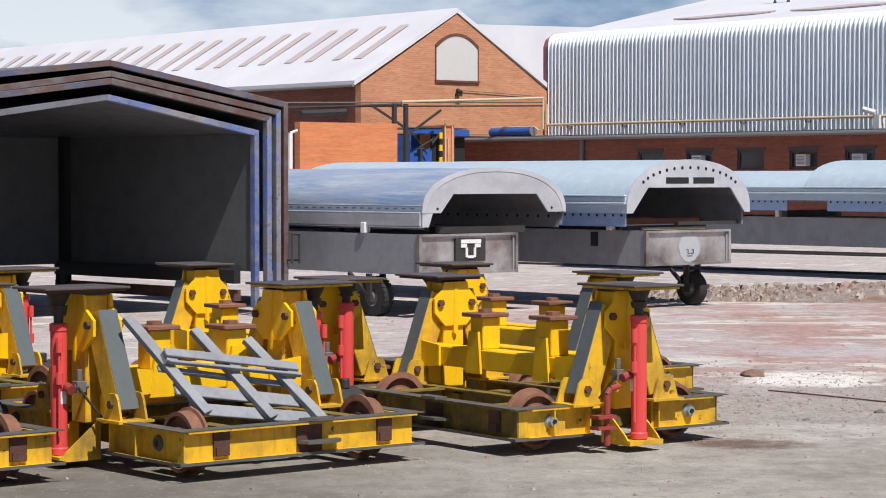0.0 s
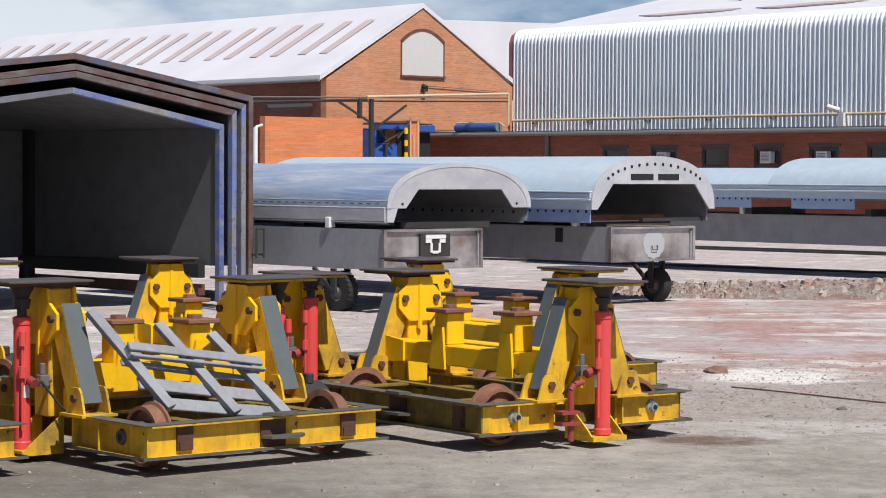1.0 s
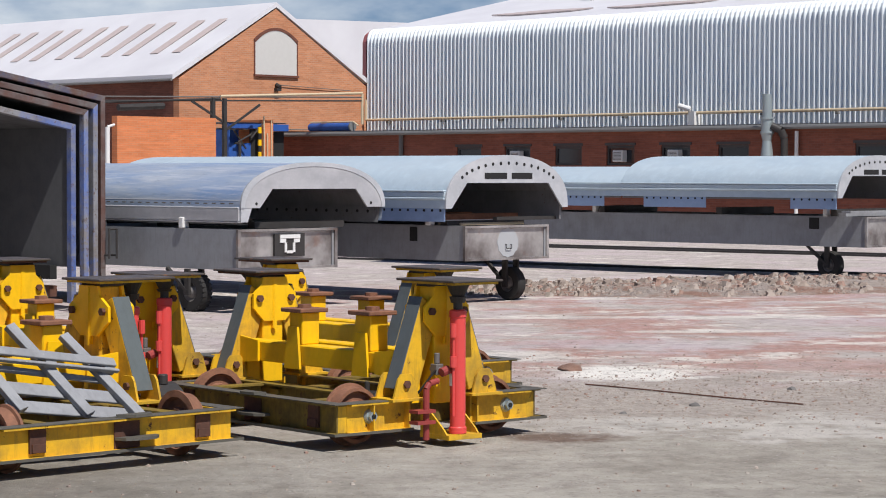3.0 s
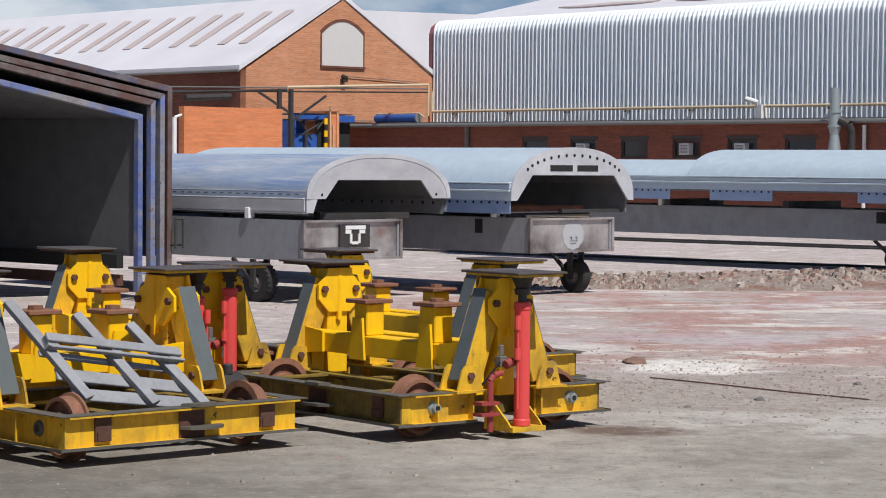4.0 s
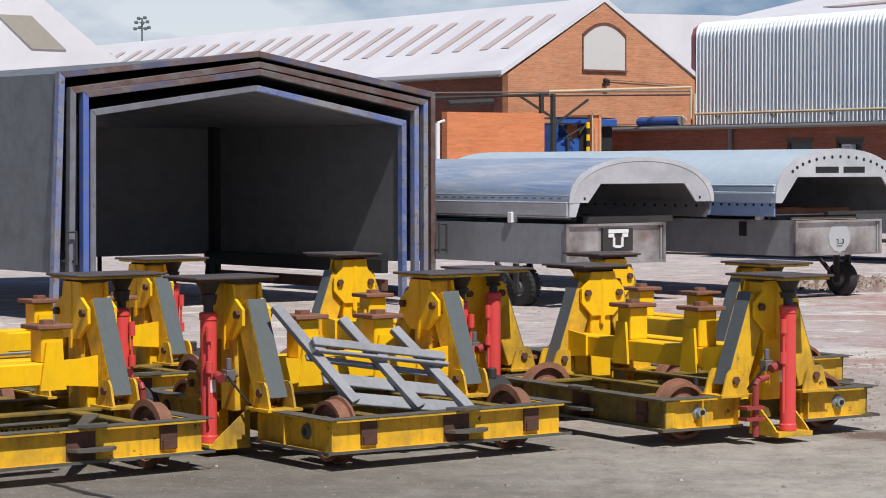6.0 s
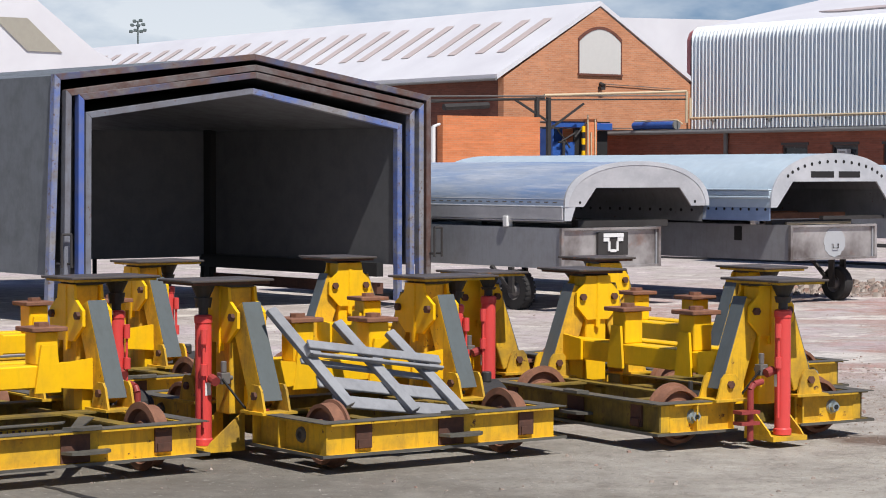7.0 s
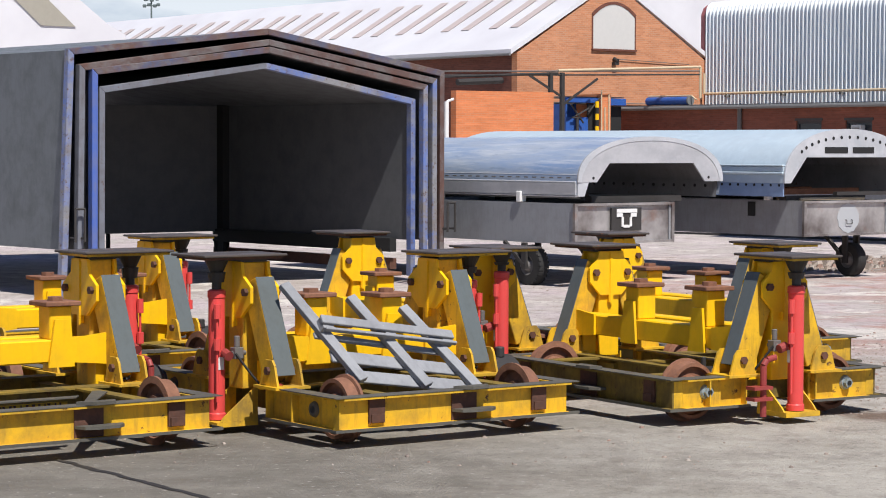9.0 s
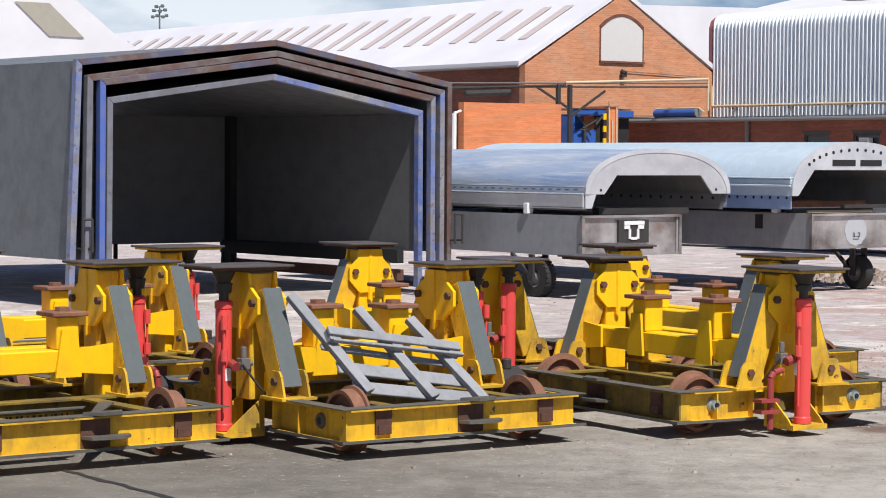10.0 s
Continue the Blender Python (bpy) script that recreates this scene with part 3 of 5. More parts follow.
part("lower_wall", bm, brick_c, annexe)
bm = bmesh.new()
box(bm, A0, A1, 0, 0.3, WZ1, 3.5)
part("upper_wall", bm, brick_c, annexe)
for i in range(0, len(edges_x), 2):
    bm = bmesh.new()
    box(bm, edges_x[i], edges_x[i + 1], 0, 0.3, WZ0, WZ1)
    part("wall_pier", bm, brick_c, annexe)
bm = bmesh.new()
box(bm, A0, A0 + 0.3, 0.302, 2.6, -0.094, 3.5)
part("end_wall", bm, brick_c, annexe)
bm = bmesh.new()
box(bm, A0 - 0.15, A1, -0.2, 2.85, 3.505, 3.68)
part("flat_roof", bm, gutter_mat, annexe, "grey roof edge")
bm = bmesh.new()
tube(bm, (A0 - 0.1, -0.28, 3.56), (A1, -0.28, 3.56), 0.075, 8)
part("gutter", bm, gutter_mat, annexe)
for i, wx in enumerate(wins):
    win = new("window")
    win.parent = annexe
    bm = bmesh.new()
    for sx in (-1, 1):
        box(bm, wx + sx * 0.62 - 0.04, wx + sx * 0.62 + 0.04, 0.06, 0.18, WZ0, WZ1)
    box(bm, wx - 0.58, wx + 0.58, 0.06, 0.18, WZ1 - 0.1, WZ1)
    box(bm, wx - 0.58, wx + 0.58, 0.06, 0.18, WZ0, WZ0 + 0.08)
    box(bm, wx - 0.72, wx + 0.72, -0.02, 0.02, WZ1 + 0.005, WZ1 + 0.10)
    part("window_frame", bm, winframe, win)
    bm = bmesh.new()
    box(bm, wx - 0.58, wx + 0.58, 0.11, 0.14, WZ0 + 0.08, WZ1 - 0.1)
    part("pane", bm, winglass, win)
    if i in (1, 3, 4):
        bm = bmesh.new()
        box(bm, wx - 0.24, wx + 0.24, -0.16, 0.10, WZ0 + 0.12, WZ0 + 0.54)
        bevel(bm, 0.02)
        part("air_conditioner", bm, ac_mat, win, "white window air conditioner")
        bm = bmesh.new()
        for j in range(6):
            box(bm, wx - 0.18, wx + 0.18, -0.172, -0.161, WZ0 + 0.19 + 0.05 * j, WZ0 + 0.21 + 0.05 * j)
        part("grille", bm, hubgrey, win)
bm = bmesh.new()
tube(bm, (5.5, -0.1, 0), (5.5, -0.1, 3.5), 0.09, 8)
part("downpipe", bm, hubgrey, annexe)
bm = bmesh.new()
tube(bm, (24.52, -0.15, 0), (24.52, -0.15, 3.42), 0.065, 8)
part("downpipe", bm, whitepaint, annexe, "white downpipe")
# cream service pipe along the cladding
pipe = thing("service_pipe", SX, SY, 0, SA, "cream painted service pipe running along the shed wall", "pipe")
bm = bmesh.new()
tube(bm, (0.3, -0.3, 4.2), (44, -0.3, 4.2), 0.055, 8)
tube(bm, (0.3, -0.3, 4.2), (0.3, -0.3, 5.05), 0.055, 8)
part("run", bm, cream, pipe)
for i in range(14):
    bm = bmesh.new()
    box(bm, 1.5 + 3.2 * i, 1.56 + 3.2 * i, -0.3, -0.02, 4.06, 4.14)
    part("bracket", bm, gutter_mat, pipe)
lampw = thing("wall_floodlight", SX, SY, 0, SA, "small white floodlight on the clad wall", "lamp")
bm = bmesh.new()
box(bm, 17.6, 17.88, -0.45, -0.08, 3.72, 4.25)
part("bracket_box", bm, whitepaint, lampw)
bm = bmesh.new()
tube(bm, (17.75, -0.5, 4.32), (17.35, -0.7, 4.46), 0.1, 10)
part("head", bm, whitepaint, lampw)
# extract flue
flue = thing("extract_flue", 1.864, 88.272, 0.09, -50, "grey galvanised extract flue bracketed to the annexe wall", "duct")
FX = 23.65
flue.scale = (0.955, 0.955, 0.955)
for z0, z1, r0, r1 in ((2.6, 3.1, 0.21, 0.15), (3.1, 3.35, 0.15, 0.21), (3.35, 3.42, 0.235, 0.235), (3.421, 3.82, 0.20, 0.20), (3.821, 3.9, 0.235, 0.235), (3.901, 4.65, 0.16, 0.16)):
    bm = bmesh.new()
    tube(bm, (FX, -0.6, z0), (FX, -0.6, z1), r0, 18, r1)
    part("flue_section", bm, galv, flue, smooth=True)
bm = bmesh.new()
tube(bm, (FX + 0.18, -0.6, 3.60), (FX + 0.45, -0.45, 3.45), 0.13, 14)
tube(bm, (FX + 0.45, -0.45, 3.45), (FX + 0.52, -0.35, 3.2), 0.13, 14)
tube(bm, (FX + 0.52, -0.35, 3.2), (FX + 0.52, -0.35, 2.5), 0.12, 14)
part("elbow", bm, darksteel, flue, smooth=True)
bm = bmesh.new()
box(bm, FX - 0.06, FX + 0.06, -0.62, -0.002, 2.52, 2.6)
part("wall_bracket", bm, darksteel, flue)

# ---------------- orange brick screen wall, pipe gantry and blue door ----------------
bm = bmesh.new()
box(bm, -4.19, -0.03, 0, 0.3, 0, 3.87)
struct("wall_screen", bm, brick_wall, "bright orange brick yard wall below the hall", "wall", m=pose(-1.55, 77.98, 0, 0, 0, 40))
dp = thing("rain_pipe", -1.58, 77.98, 0, 40, "white rainwater pipe beside the orange wall", "pipe")
bm = bmesh.new()
tube(bm, (-4.47, 0.1, 0), (-4.47, 0.1, 3.50), 0.075, 10)
tube(bm, (-4.47, 0.1, 3.50), (-4.195, 0.1, 3.58), 0.045, 8)
part("downpipe", bm, whitepaint, dp)
gan = thing("pipe_gantry", -1.38, 83.99, 0, 40, "steel pipe gantry with braces and a cream pipe", "gantry")
for px_ in (0.0, -0.55):
    bm = bmesh.new()
    box(bm, px_ - 0.07, px_ + 0.07, -0.07, 0.07, 0, 4.75)
    part("post", bm, darksteel, gan)
bm = bmesh.new()
beam(bm, (-1.55, 0, 4.62), (-0.1, 0, 3.9), 0.06, 0.08)
part("brace", bm, darksteel, gan)
bm = bmesh.new()
beam(bm, (1.7, 0, 4.55), (0.1, 0, 3.6), 0.06, 0.08)
part("brace", bm, darksteel, gan)
for z_, r_, mt in ((4.82, 0.05, cream), (4.66, 0.028, hubgrey), (4.52, 0.03, darksteel)):
    bm = bmesh.new()
    tube(bm, (-0.2 if mt is cream else -6.2, 0, z_), (6.9, 0, z_ + 0.3), r_, 8)
    part("pipe", bm, mt, gan)
bm = bmesh.new()
tube(bm, (6.9, 0, 5.1), (6.9, 0, 3.9), 0.05, 8)
part("pipe_drop", bm, cream, gan)
bm = bmesh.new()
tube(bm, (-6.3, 0, 4.45), (-0.2, 0, 4.72), 0.045, 8)
tube(bm, (-4.9, -0.1, 4.3), (-2.9, -0.1, 4.4), 0.12, 8)
part("lagged_pipe", bm, darksteel, gan)
door = thing("blue_plant_bay", -1.38, 86.0, 0, 40, "blue steel plant bay with a striped post beside a brick pier", "plant bay")
bm = bmesh.new()
box(bm, -0.62, 0.95, -1.0, -0.86, 3.66, 3.86)
bevel(bm, 0.015)
part("lintel_beam", bm, bluepanel, door)
bm = bmesh.new()
box(bm, 1.52, 2.3, -1.0, -0.86, 3.58, 3.84)
bevel(bm, 0.015)
part("lintel_beam", bm, bluepanel, door)
bm = bmesh.new()
box(bm, -0.6, 0.45, -0.95, -0.90, 0, 3.12)
part("lower_panel", bm, bluepanel, door, "plain blue lower panel")
bm = bmesh.new()
box(bm, -0.58, 0.40, -0.3, -0.24, 0, 3.66)
part("upper_panel", bm, bluepanel, door)
bm = bmesh.new()
box(bm, -0.64, -0.585, -0.98, 1.2, 0, 3.66)
part("side_panel", bm, bluepanel, door)
bm = bmesh.new()
box(bm, -0.62, 2.3, -0.85, 1.3, 3.862, 3.90)
part("roof_sheet", bm, gutter_mat, door)
bm = bmesh.new()
box(bm, 0.46, 0.98, -0.93, -0.86, 0, 3.64)
part("dark_panel", bm, black, door, "flat black panel behind the post")
bm = bmesh.new()
box(bm, 0.99, 1.5, -1.02, 0.6, 0, 4.0)
part("brick_pier", bm, brick_wall, door, "orange brick pier")
# flat black sheet stands in for the unlit doorway
bm = bmesh.new()
box(bm, 1.51, 2.3, -0.7, -0.62, 0, 3.56)
part("dark_doorway", bm, black, door)
for k_ in range(16):
    bm = bmesh.new()
    tube(bm, (0.72, -1.15, 0.28 * k_ * 0.83), (0.72, -1.15, 0.28 * (k_ + 1) * 0.83), 0.075, 10)
    part("post_band", bm, yellow if k_ % 2 else black, door)
bm = bmesh.new()
for px_, z_ in ((1.05, 4.15), (1.22, 3.5), (1.42, 4.0)):
    tube(bm, (px_, -1.06, 0), (px_ - 0.04, -1.06, z_), 0.028, 8)
part("conduit", bm, cream, door, "pale conduits up the pier")
bm = bmesh.new()
for p_, q_ in (((-0.5, -1.1, 3.6), (0.1, -1.1, 2.9)), ((-0.3, -1.1, 3.15), (0.35, -1.1, 3.45)), ((-0.45, -1.1, 3.1), (-0.1, -1.1, 3.1)), ((0.35, -1.1, 3.3), (0.9, -1.1, 3.85))):
    tube(bm, p_, q_, 0.035, 8)
tube(bm, (-0.2, -1.1, 3.1), (-0.2, -1.1, 0), 0.06, 8)
part("pipework", bm, darksteel, door, "dark pipes and brackets")
bm = bmesh.new()
beam(bm, (-2.0, -1.2, 3.62), (0.1, -1.2, 3.62), 0.05, 0.04)
part("cable_tray", bm, darksteel, door)
tank = thing("blue_tank", 1.864, 88.272, 0.09, -50, "dark blue cylindrical tank lying on the annexe roof", "tank")
tank.scale = (0.955, 0.955, 0.955)
bm = bmesh.new()
tube(bm, (-0.3, 0.3, 3.86), (2.2, 0.3, 3.86), 0.165, 18)
part("body", bm, bluepanel, tank, smooth=True)
bm = bmesh.new()
tube(bm, (2.2, 0.3, 3.87), (2.27, 0.3, 3.87), 0.19, 18)
part("end_flange", bm, gutter_mat, tank)
bm = bmesh.new()
tube(bm, (-0.3, 0.3, 4.06), (2.3, 0.3, 4.06), 0.03, 8)
tube(bm, (2.3, 0.3, 4.06), (2.6, 0.3, 3.9), 0.03, 8)
part("feed_pipe", bm, cream, tank)

# ---------------- farther white roofs and a floodlight mast ----------------
far = thing("far_shed", 0.0, 118.0, 0, 40, "white roofed shed behind the hall", "building")
bm = bmesh.new()
prism(bm, [(-2, 0), (30, 0), (30, 9.6), (24, 10.6), (-2, 10.0)], 0, 20)
part("roof", bm, white_roof, far)
left = thing("white_workshop", -20.31, 92.80, 0, 12, "white roofed workshop with a large grey rooflight", "building")
bm = bmesh.new()
prism(bm, [(-16, 0), (0.7, 0), (0.7, 6.6), (0, 7.0), (-7.0, 13.1), (-16, 13.1)], 0, 8)
part("walls_and_roof", bm, white_roof, left)
bm = bmesh.new()
prism(bm, [(-4.15, 8.35), (-2.75, 8.3), (-1.35, 6.9), (-2.75, 6.95)], -0.06, -0.01)
part("rooflight", bm, old_rooflight, left, "grey translucent rooflight")
mast = thing("floodlight_mast", -39.12, 196.1, 0, 0, "far floodlight mast with a cluster of lamps", "mast")
bm = bmesh.new()
tube(bm, (0, 0, 0), (0, 0, 15.1), 0.14, 8, 0.07)
part("pole", bm, treemat, mast)
for zc, hw in ((14.2, 0.62), (14.7, 0.6), (15.05, 0.35)):
    bm = bmesh.new()
    tube(bm, (-hw, 0, zc), (hw, 0, zc + 0.1), 0.04, 6)
    part("crossarm", bm, treemat, mast)
for ax, az in ((-0.6, 14.2), (-0.2, 14.3), (0.3, 14.2), (0.62, 14.3), (-0.5, 14.75), (0.05, 14.7), (0.5, 14.8), (-0.28, 15.1), (0.26, 15.15)):
    bm = bmesh.new()
    box(bm, ax - 0.15, ax + 0.15, -0.2, 0.1, az - 0.13, az + 0.14)
    bevel(bm, 0.05)
    part("lamp_head", bm, treemat, mast)
# ---------------- telescopic cover: four nested hooded sections ----------------
CX, CY, CA = -6.825, 28.8, 43.0
cover = thing("telescopic_cover", CX, CY, 0, CA, "nested telescopic steel covers with rusty blue hoops, open end", "cover")
CW = 6.244


def hoop_bar(k, x0, x1, zl, zp, zr, y0, y1, t, z0, splay=0.0):
    """Bar k of an open gabled frame (near post, near rafter, far rafter, far post), mitred to its neighbours."""
    xm = (x0 + x1) / 2
    b = bmesh.new()
    out = [(x0 - splay, z0), (x0, zl), (xm, zp), (x1, zr), (x1, z0)]
    inn = [(x0 + t - splay, z0), (x0 + t, zl - t * 0.9), (xm, zp - t), (x1 - t, zr - t * 0.9), (x1 - t, z0)]
    prism(b, [out[k], out[k + 1], inn[k + 1], inn[k]], y0, y1)
    bevel(b, 0.006)
    return b


# inset, eave height on the near side, ridge, eave on the far side, setback, paints of the four bars, length, splay
SECT = [(0.0, 3.250, 3.614, 3.105, 0.00, (hoop_grey, hoop_outer, hoop_outer, hoop_brown), 9.2, 0.13),
        (0.152, 3.050, 3.466, 2.990, -0.018, (bluegrey, hoop_brown, hoop_brown, hoop_grey), 9.0, 0.05),
        (0.333, 2.998, 3.365, 2.895, -0.03, (blue, hoop_outer, hoop_brown, hoop_grey), 8.8, 0.02),
        (0.492, 2.768, 3.149, 2.688, 0.061, (bluegrey, bluegrey, hoop_grey, hoop_blue), 8.6, 0.02)]
HOOP_LABEL = ("rusted outer hoop", "rusted brown hoop", "faded grey hoop", "blue painted inner hoop")
CZ0 = 0.64
for i, (inset, zl, zp, zr, back, paints, length, splay) in enumerate(SECT):
    sec = new("section")
    sec.parent = cover
    x0, x1 = inset, CW - inset
    for k_ in range(4):
        part("post" if k_ in (0, 3) else "rafter", hoop_bar(k_, x0, x1, zl, zp, zr, back, back + 0.11, 0.085, 0.0 if i == 0 else 0.12, splay),
             paints[k_], sec, HOOP_LABEL[i])
    b = bmesh.new()
    xm = (x0 + x1) / 2
    ya, yb = back + 0.112, back + length
    box(b, x0 + 0.02, x0 + 0.05, ya, yb, CZ0, zl - 0.05)
    box(b, x1 - 0.05, x1 - 0.02, ya, yb, CZ0, zr - 0.05)
    prism(b, [(x0 + 0.02, zl - 0.05), (xm, zp - 0.05), (x1 - 0.02, zr - 0.05), (x1 - 0.02, zr - 0.02), (xm, zp - 0.02), (x0 + 0.02, zl - 0.02)], ya, yb)
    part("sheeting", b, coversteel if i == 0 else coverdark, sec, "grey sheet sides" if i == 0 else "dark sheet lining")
# black corner ribs, bars standing in for shadow under the wall, end wall
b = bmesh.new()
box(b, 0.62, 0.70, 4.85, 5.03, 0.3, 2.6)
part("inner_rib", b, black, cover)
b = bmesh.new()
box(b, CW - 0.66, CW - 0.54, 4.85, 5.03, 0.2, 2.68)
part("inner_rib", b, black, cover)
# black bar stands in for the shadowed zone beneath the wall
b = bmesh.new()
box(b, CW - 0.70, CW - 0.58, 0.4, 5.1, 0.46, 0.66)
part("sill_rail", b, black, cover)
# dark bar added where the cover's shadow band lies
b = bmesh.new()
box(b, CW - 0.62, CW - 0.50, 0.5, 5.2, 0.20, 0.36)
part("ground_rail", b, rustdark, cover, "dark bar standing in for the cover's shadow band")
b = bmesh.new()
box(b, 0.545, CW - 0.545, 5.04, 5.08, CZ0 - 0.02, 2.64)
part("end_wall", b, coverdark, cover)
for yy in (4.83, 5.07, 8.48, 8.72):
    for px_ in (0.65, CW - 0.65):
        b = bmesh.new()
        tube(b, (px_, yy, 0.0), (px_, yy, 0.52), 0.04, 8)
        part("support_leg", b, black, cover)
for px_ in (0.03, CW - 0.02):
    b = bmesh.new()
    for p, q in (((px_, -0.10, 0.75), (px_, -0.10, 1.18)), ((px_, -0.10, 1.18), (px_ + 0.14, -0.10, 1.18)), ((px_ + 0.14, -0.10, 1.18), (px_ + 0.14, -0.10, 0.75)), ((px_, -0.1, 0.8), (px_, 0.02, 0.8)), ((px_ + 0.14, -0.1, 0.8), (px_ + 0.14, 0.02, 0.8))):
        tube(b, p, q, 0.018, 6)
    part("grab_handle", b, darksteel, cover)

# ---------------- jacking trolleys ----------------
UW = 1.91


def channel(b, p0, p1, inward, z0, z1, fl=0.085, t=0.014, ov=0.062):
    """A web plate with top and bottom flanges turned both ways, from p0 to p1 in plan."""
    (xa, ya), (xb, yb) = p0, p1
    if abs(xb - xa) > abs(yb - ya):
        box(b, xa, xb, min(ya, ya + inward * t), max(ya, ya + inward * t), z0 + t, z1 - t)
        for z_ in (z0, z1 - t):
            box(b, xa, xb, ya - ov if inward > 0 else ya - fl, ya + fl if inward > 0 else ya + ov, z_, z_ + t)
    else:
        box(b, min(xa, xa + inward * t), max(xa, xa + inward * t), ya, yb, z0 + t, z1 - t)
        for z_ in (z0, z1 - t):
            box(b, xa - ov if inward > 0 else xa - fl, xa + fl if inward > 0 else xa + ov, ya, yb, z_ + 0.001, z_ + t + 0.001)


def strut_mesh(x, y0, z0, y1, z1, w=0.085, d=0.10):
    b = bmesh.new()
    beam(b, (x, y0, z0), (x, y1, z1), w, d, up=(0, 0, 1))
    bevel(b, 0.006)
    return b


def trolley(origin, yaw, mid, plates, label, beam_mat=None, col_mat=None, nut=None, x_left=0.0, towers=(0.0, 1.80), jacks=(-0.22, 2.05), cap_z=(0.93, 0.93), foot=0.47, top=0.19, posts=None):
    """A low wheeled frame with two jacking towers, each with two struts, a plate and a jack, and a bolster between."""
    u = thing("jacking_trolley", origin[0], origin[1], 0, yaw, label, "jacking trolley", "jacking trolleys in the yard")
    z0, z1 = 0.12, 0.34
    # duller yellow with shade in its colour, unless a trolley overrides it
    beam_mat = beam_mat or yellow_worn_shade
    col_mat = col_mat or yellow_worn_shade
    length = mid * 2
    da = mid - (0.30 if mid < 1.1 else 0.40)
    xa, xb = x_left, UW
    for side in (0, 1):
        f = new("end_frame")
        f.parent = u
        ya, yb = (0.0, da) if side == 0 else (length - da, length)
        face = ya if side == 0 else yb
        b = bmesh.new()
        channel(b, (xa, face), (xb, face), 1 if side == 0 else -1, z0, z1)
        part("end_beam", b, beam_mat, f)
        for x_, s_ in ((xa, 1), (xb, -1)):
            b = bmesh.new()
            channel(b, (x_, ya + (0.09 if side == 0 else 0)), (x_, yb - (0 if side == 0 else 0.09)), s_, z0, z1)
            box(b, min(x_, x_ + s_ * 0.014), max(x_, x_ + s_ * 0.014), *((ya + 0.0145, ya + 0.089) if side == 0 else (yb - 0.089, yb - 0.0145)), z0 + 0.015, z1 - 0.015)
            for gy in ((yb - 0.03, yb - 0.36) if side == 0 else (ya + 0.03,)):
                box(b, x_ - 0.058 if s_ > 0 else x_ - 0.085, x_ + 0.085 if s_ > 0 else x_ + 0.058, gy - 0.006, gy + 0.006, z0 + 0.016, z1 - 0.016)
            part("side_beam", b, yellow_worn_shade, f)
        b = bmesh.new()
        yi = yb if side == 0 else ya
        channel(b, (xa + 0.09, yi), (xb - 0.09, yi), -1 if side == 0 else 1, z0, z1)
        for x_ in (xa + 0.42, xb - 0.42):
            channel(b, (x_, ya + 0.09), (x_, yb - 0.09), 1, z0 + 0.02, z1 - 0.004, fl=0.05)
        part("cross_beam", b, yellow_grime_shade, f, "dark yellow cross beams inside the frame")
        b = bmesh.new()
        yo = (ya - 0.065, ya + 0.06) if side == 0 else (yb - 0.06, yb + 0.065)
        box(b, xa - 0.065, xb + 0.065, yo[0], yo[1], z1 + 0.002, z1 + 0.008)
        for x_, s_ in ((xa, 1), (xb, -1)):
            x2 = (x_ - 0.065, x_ + 0.06) if s_ > 0 else (x_ - 0.06, x_ + 0.065)
            box(b, x2[0], x2[1], ya + 0.061 if side == 0 else ya, yb if side == 0 else yb - 0.061, z1 + 0.002, z1 + 0.008)
        part("top_flange", b, greymetal, f, "bare grey top flange")
        b = bmesh.new()
        ye = (ya - 0.068, ya - 0.063) if side == 0 else (yb + 0.063, yb + 0.068)
        box(b, xa - 0.068, xb + 0.068, ye[0], ye[1], z0 - 0.003, z0 + 0.017)
        for x_ in (xa - 0.0655, xb + 0.0655):
            box(b, x_ - 0.0025, x_ + 0.0025, ya - 0.062 if side == 0 else ya, yb if side == 0 else yb + 0.062, z0 - 0.003, z0 + 0.017)
        part("bottom_edge", b, greymetal, f, "scraped grey lower flange edge")
        if side == 0:
            for x_ in (xa + 0.225, xb - 0.32):
                b = bmesh.new()
                box(b, x_, x_ + 0.125, -0.020, -0.002, z0 + 0.04, z1 - 0.018)
                part("axle_pad", b, rustdark, f, "dark rusty axle pad")
                b = bmesh.new()
                box(b, x_ + 0.012, x_ + 0.113, -0.034, -0.021, z0 + 0.045, z0 + 0.10)
                part("pad_bolt", b, rustdark, f)
            b = bmesh.new()
            xm = (xa + xb) / 2
            prism(b, [(xm - 0.05, -0.015), (xm - 0.02, -0.10), (xm + 0.06, -0.13), (xm + 0.22, -0.12), (xm + 0.28, -0.07), (xm + 0.29, -0.015)], 0.195, 0.215, "xy")
            part("coupling_plate", b, greymetal, f, "grey drawbar coupling plate")
            b = bmesh.new()
            prism(b, [(xm - 0.04, -0.015), (xm + 0.05, -0.12), (xm + 0.2, -0.10), (xm + 0.24, -0.015)], z1 + 0.009, z1 + 0.03, "xy")
            part("coupling_plate", b, greymetal, f)
            b = bmesh.new()
            box(b, xm - 0.05, xm + 0.16, -0.010, -0.002, z0 + 0.016, z1 - 0.016)
            part("coupling_pocket", b, rustdark, f)
        for x_, s_ in ((xa + 0.17, 1), (xb - 0.17, -1)):
            wy = face + (0.30 if side == 0 else -0.30)
            wheel = new("wheel")
            wheel.parent = u
            b = bmesh.new()
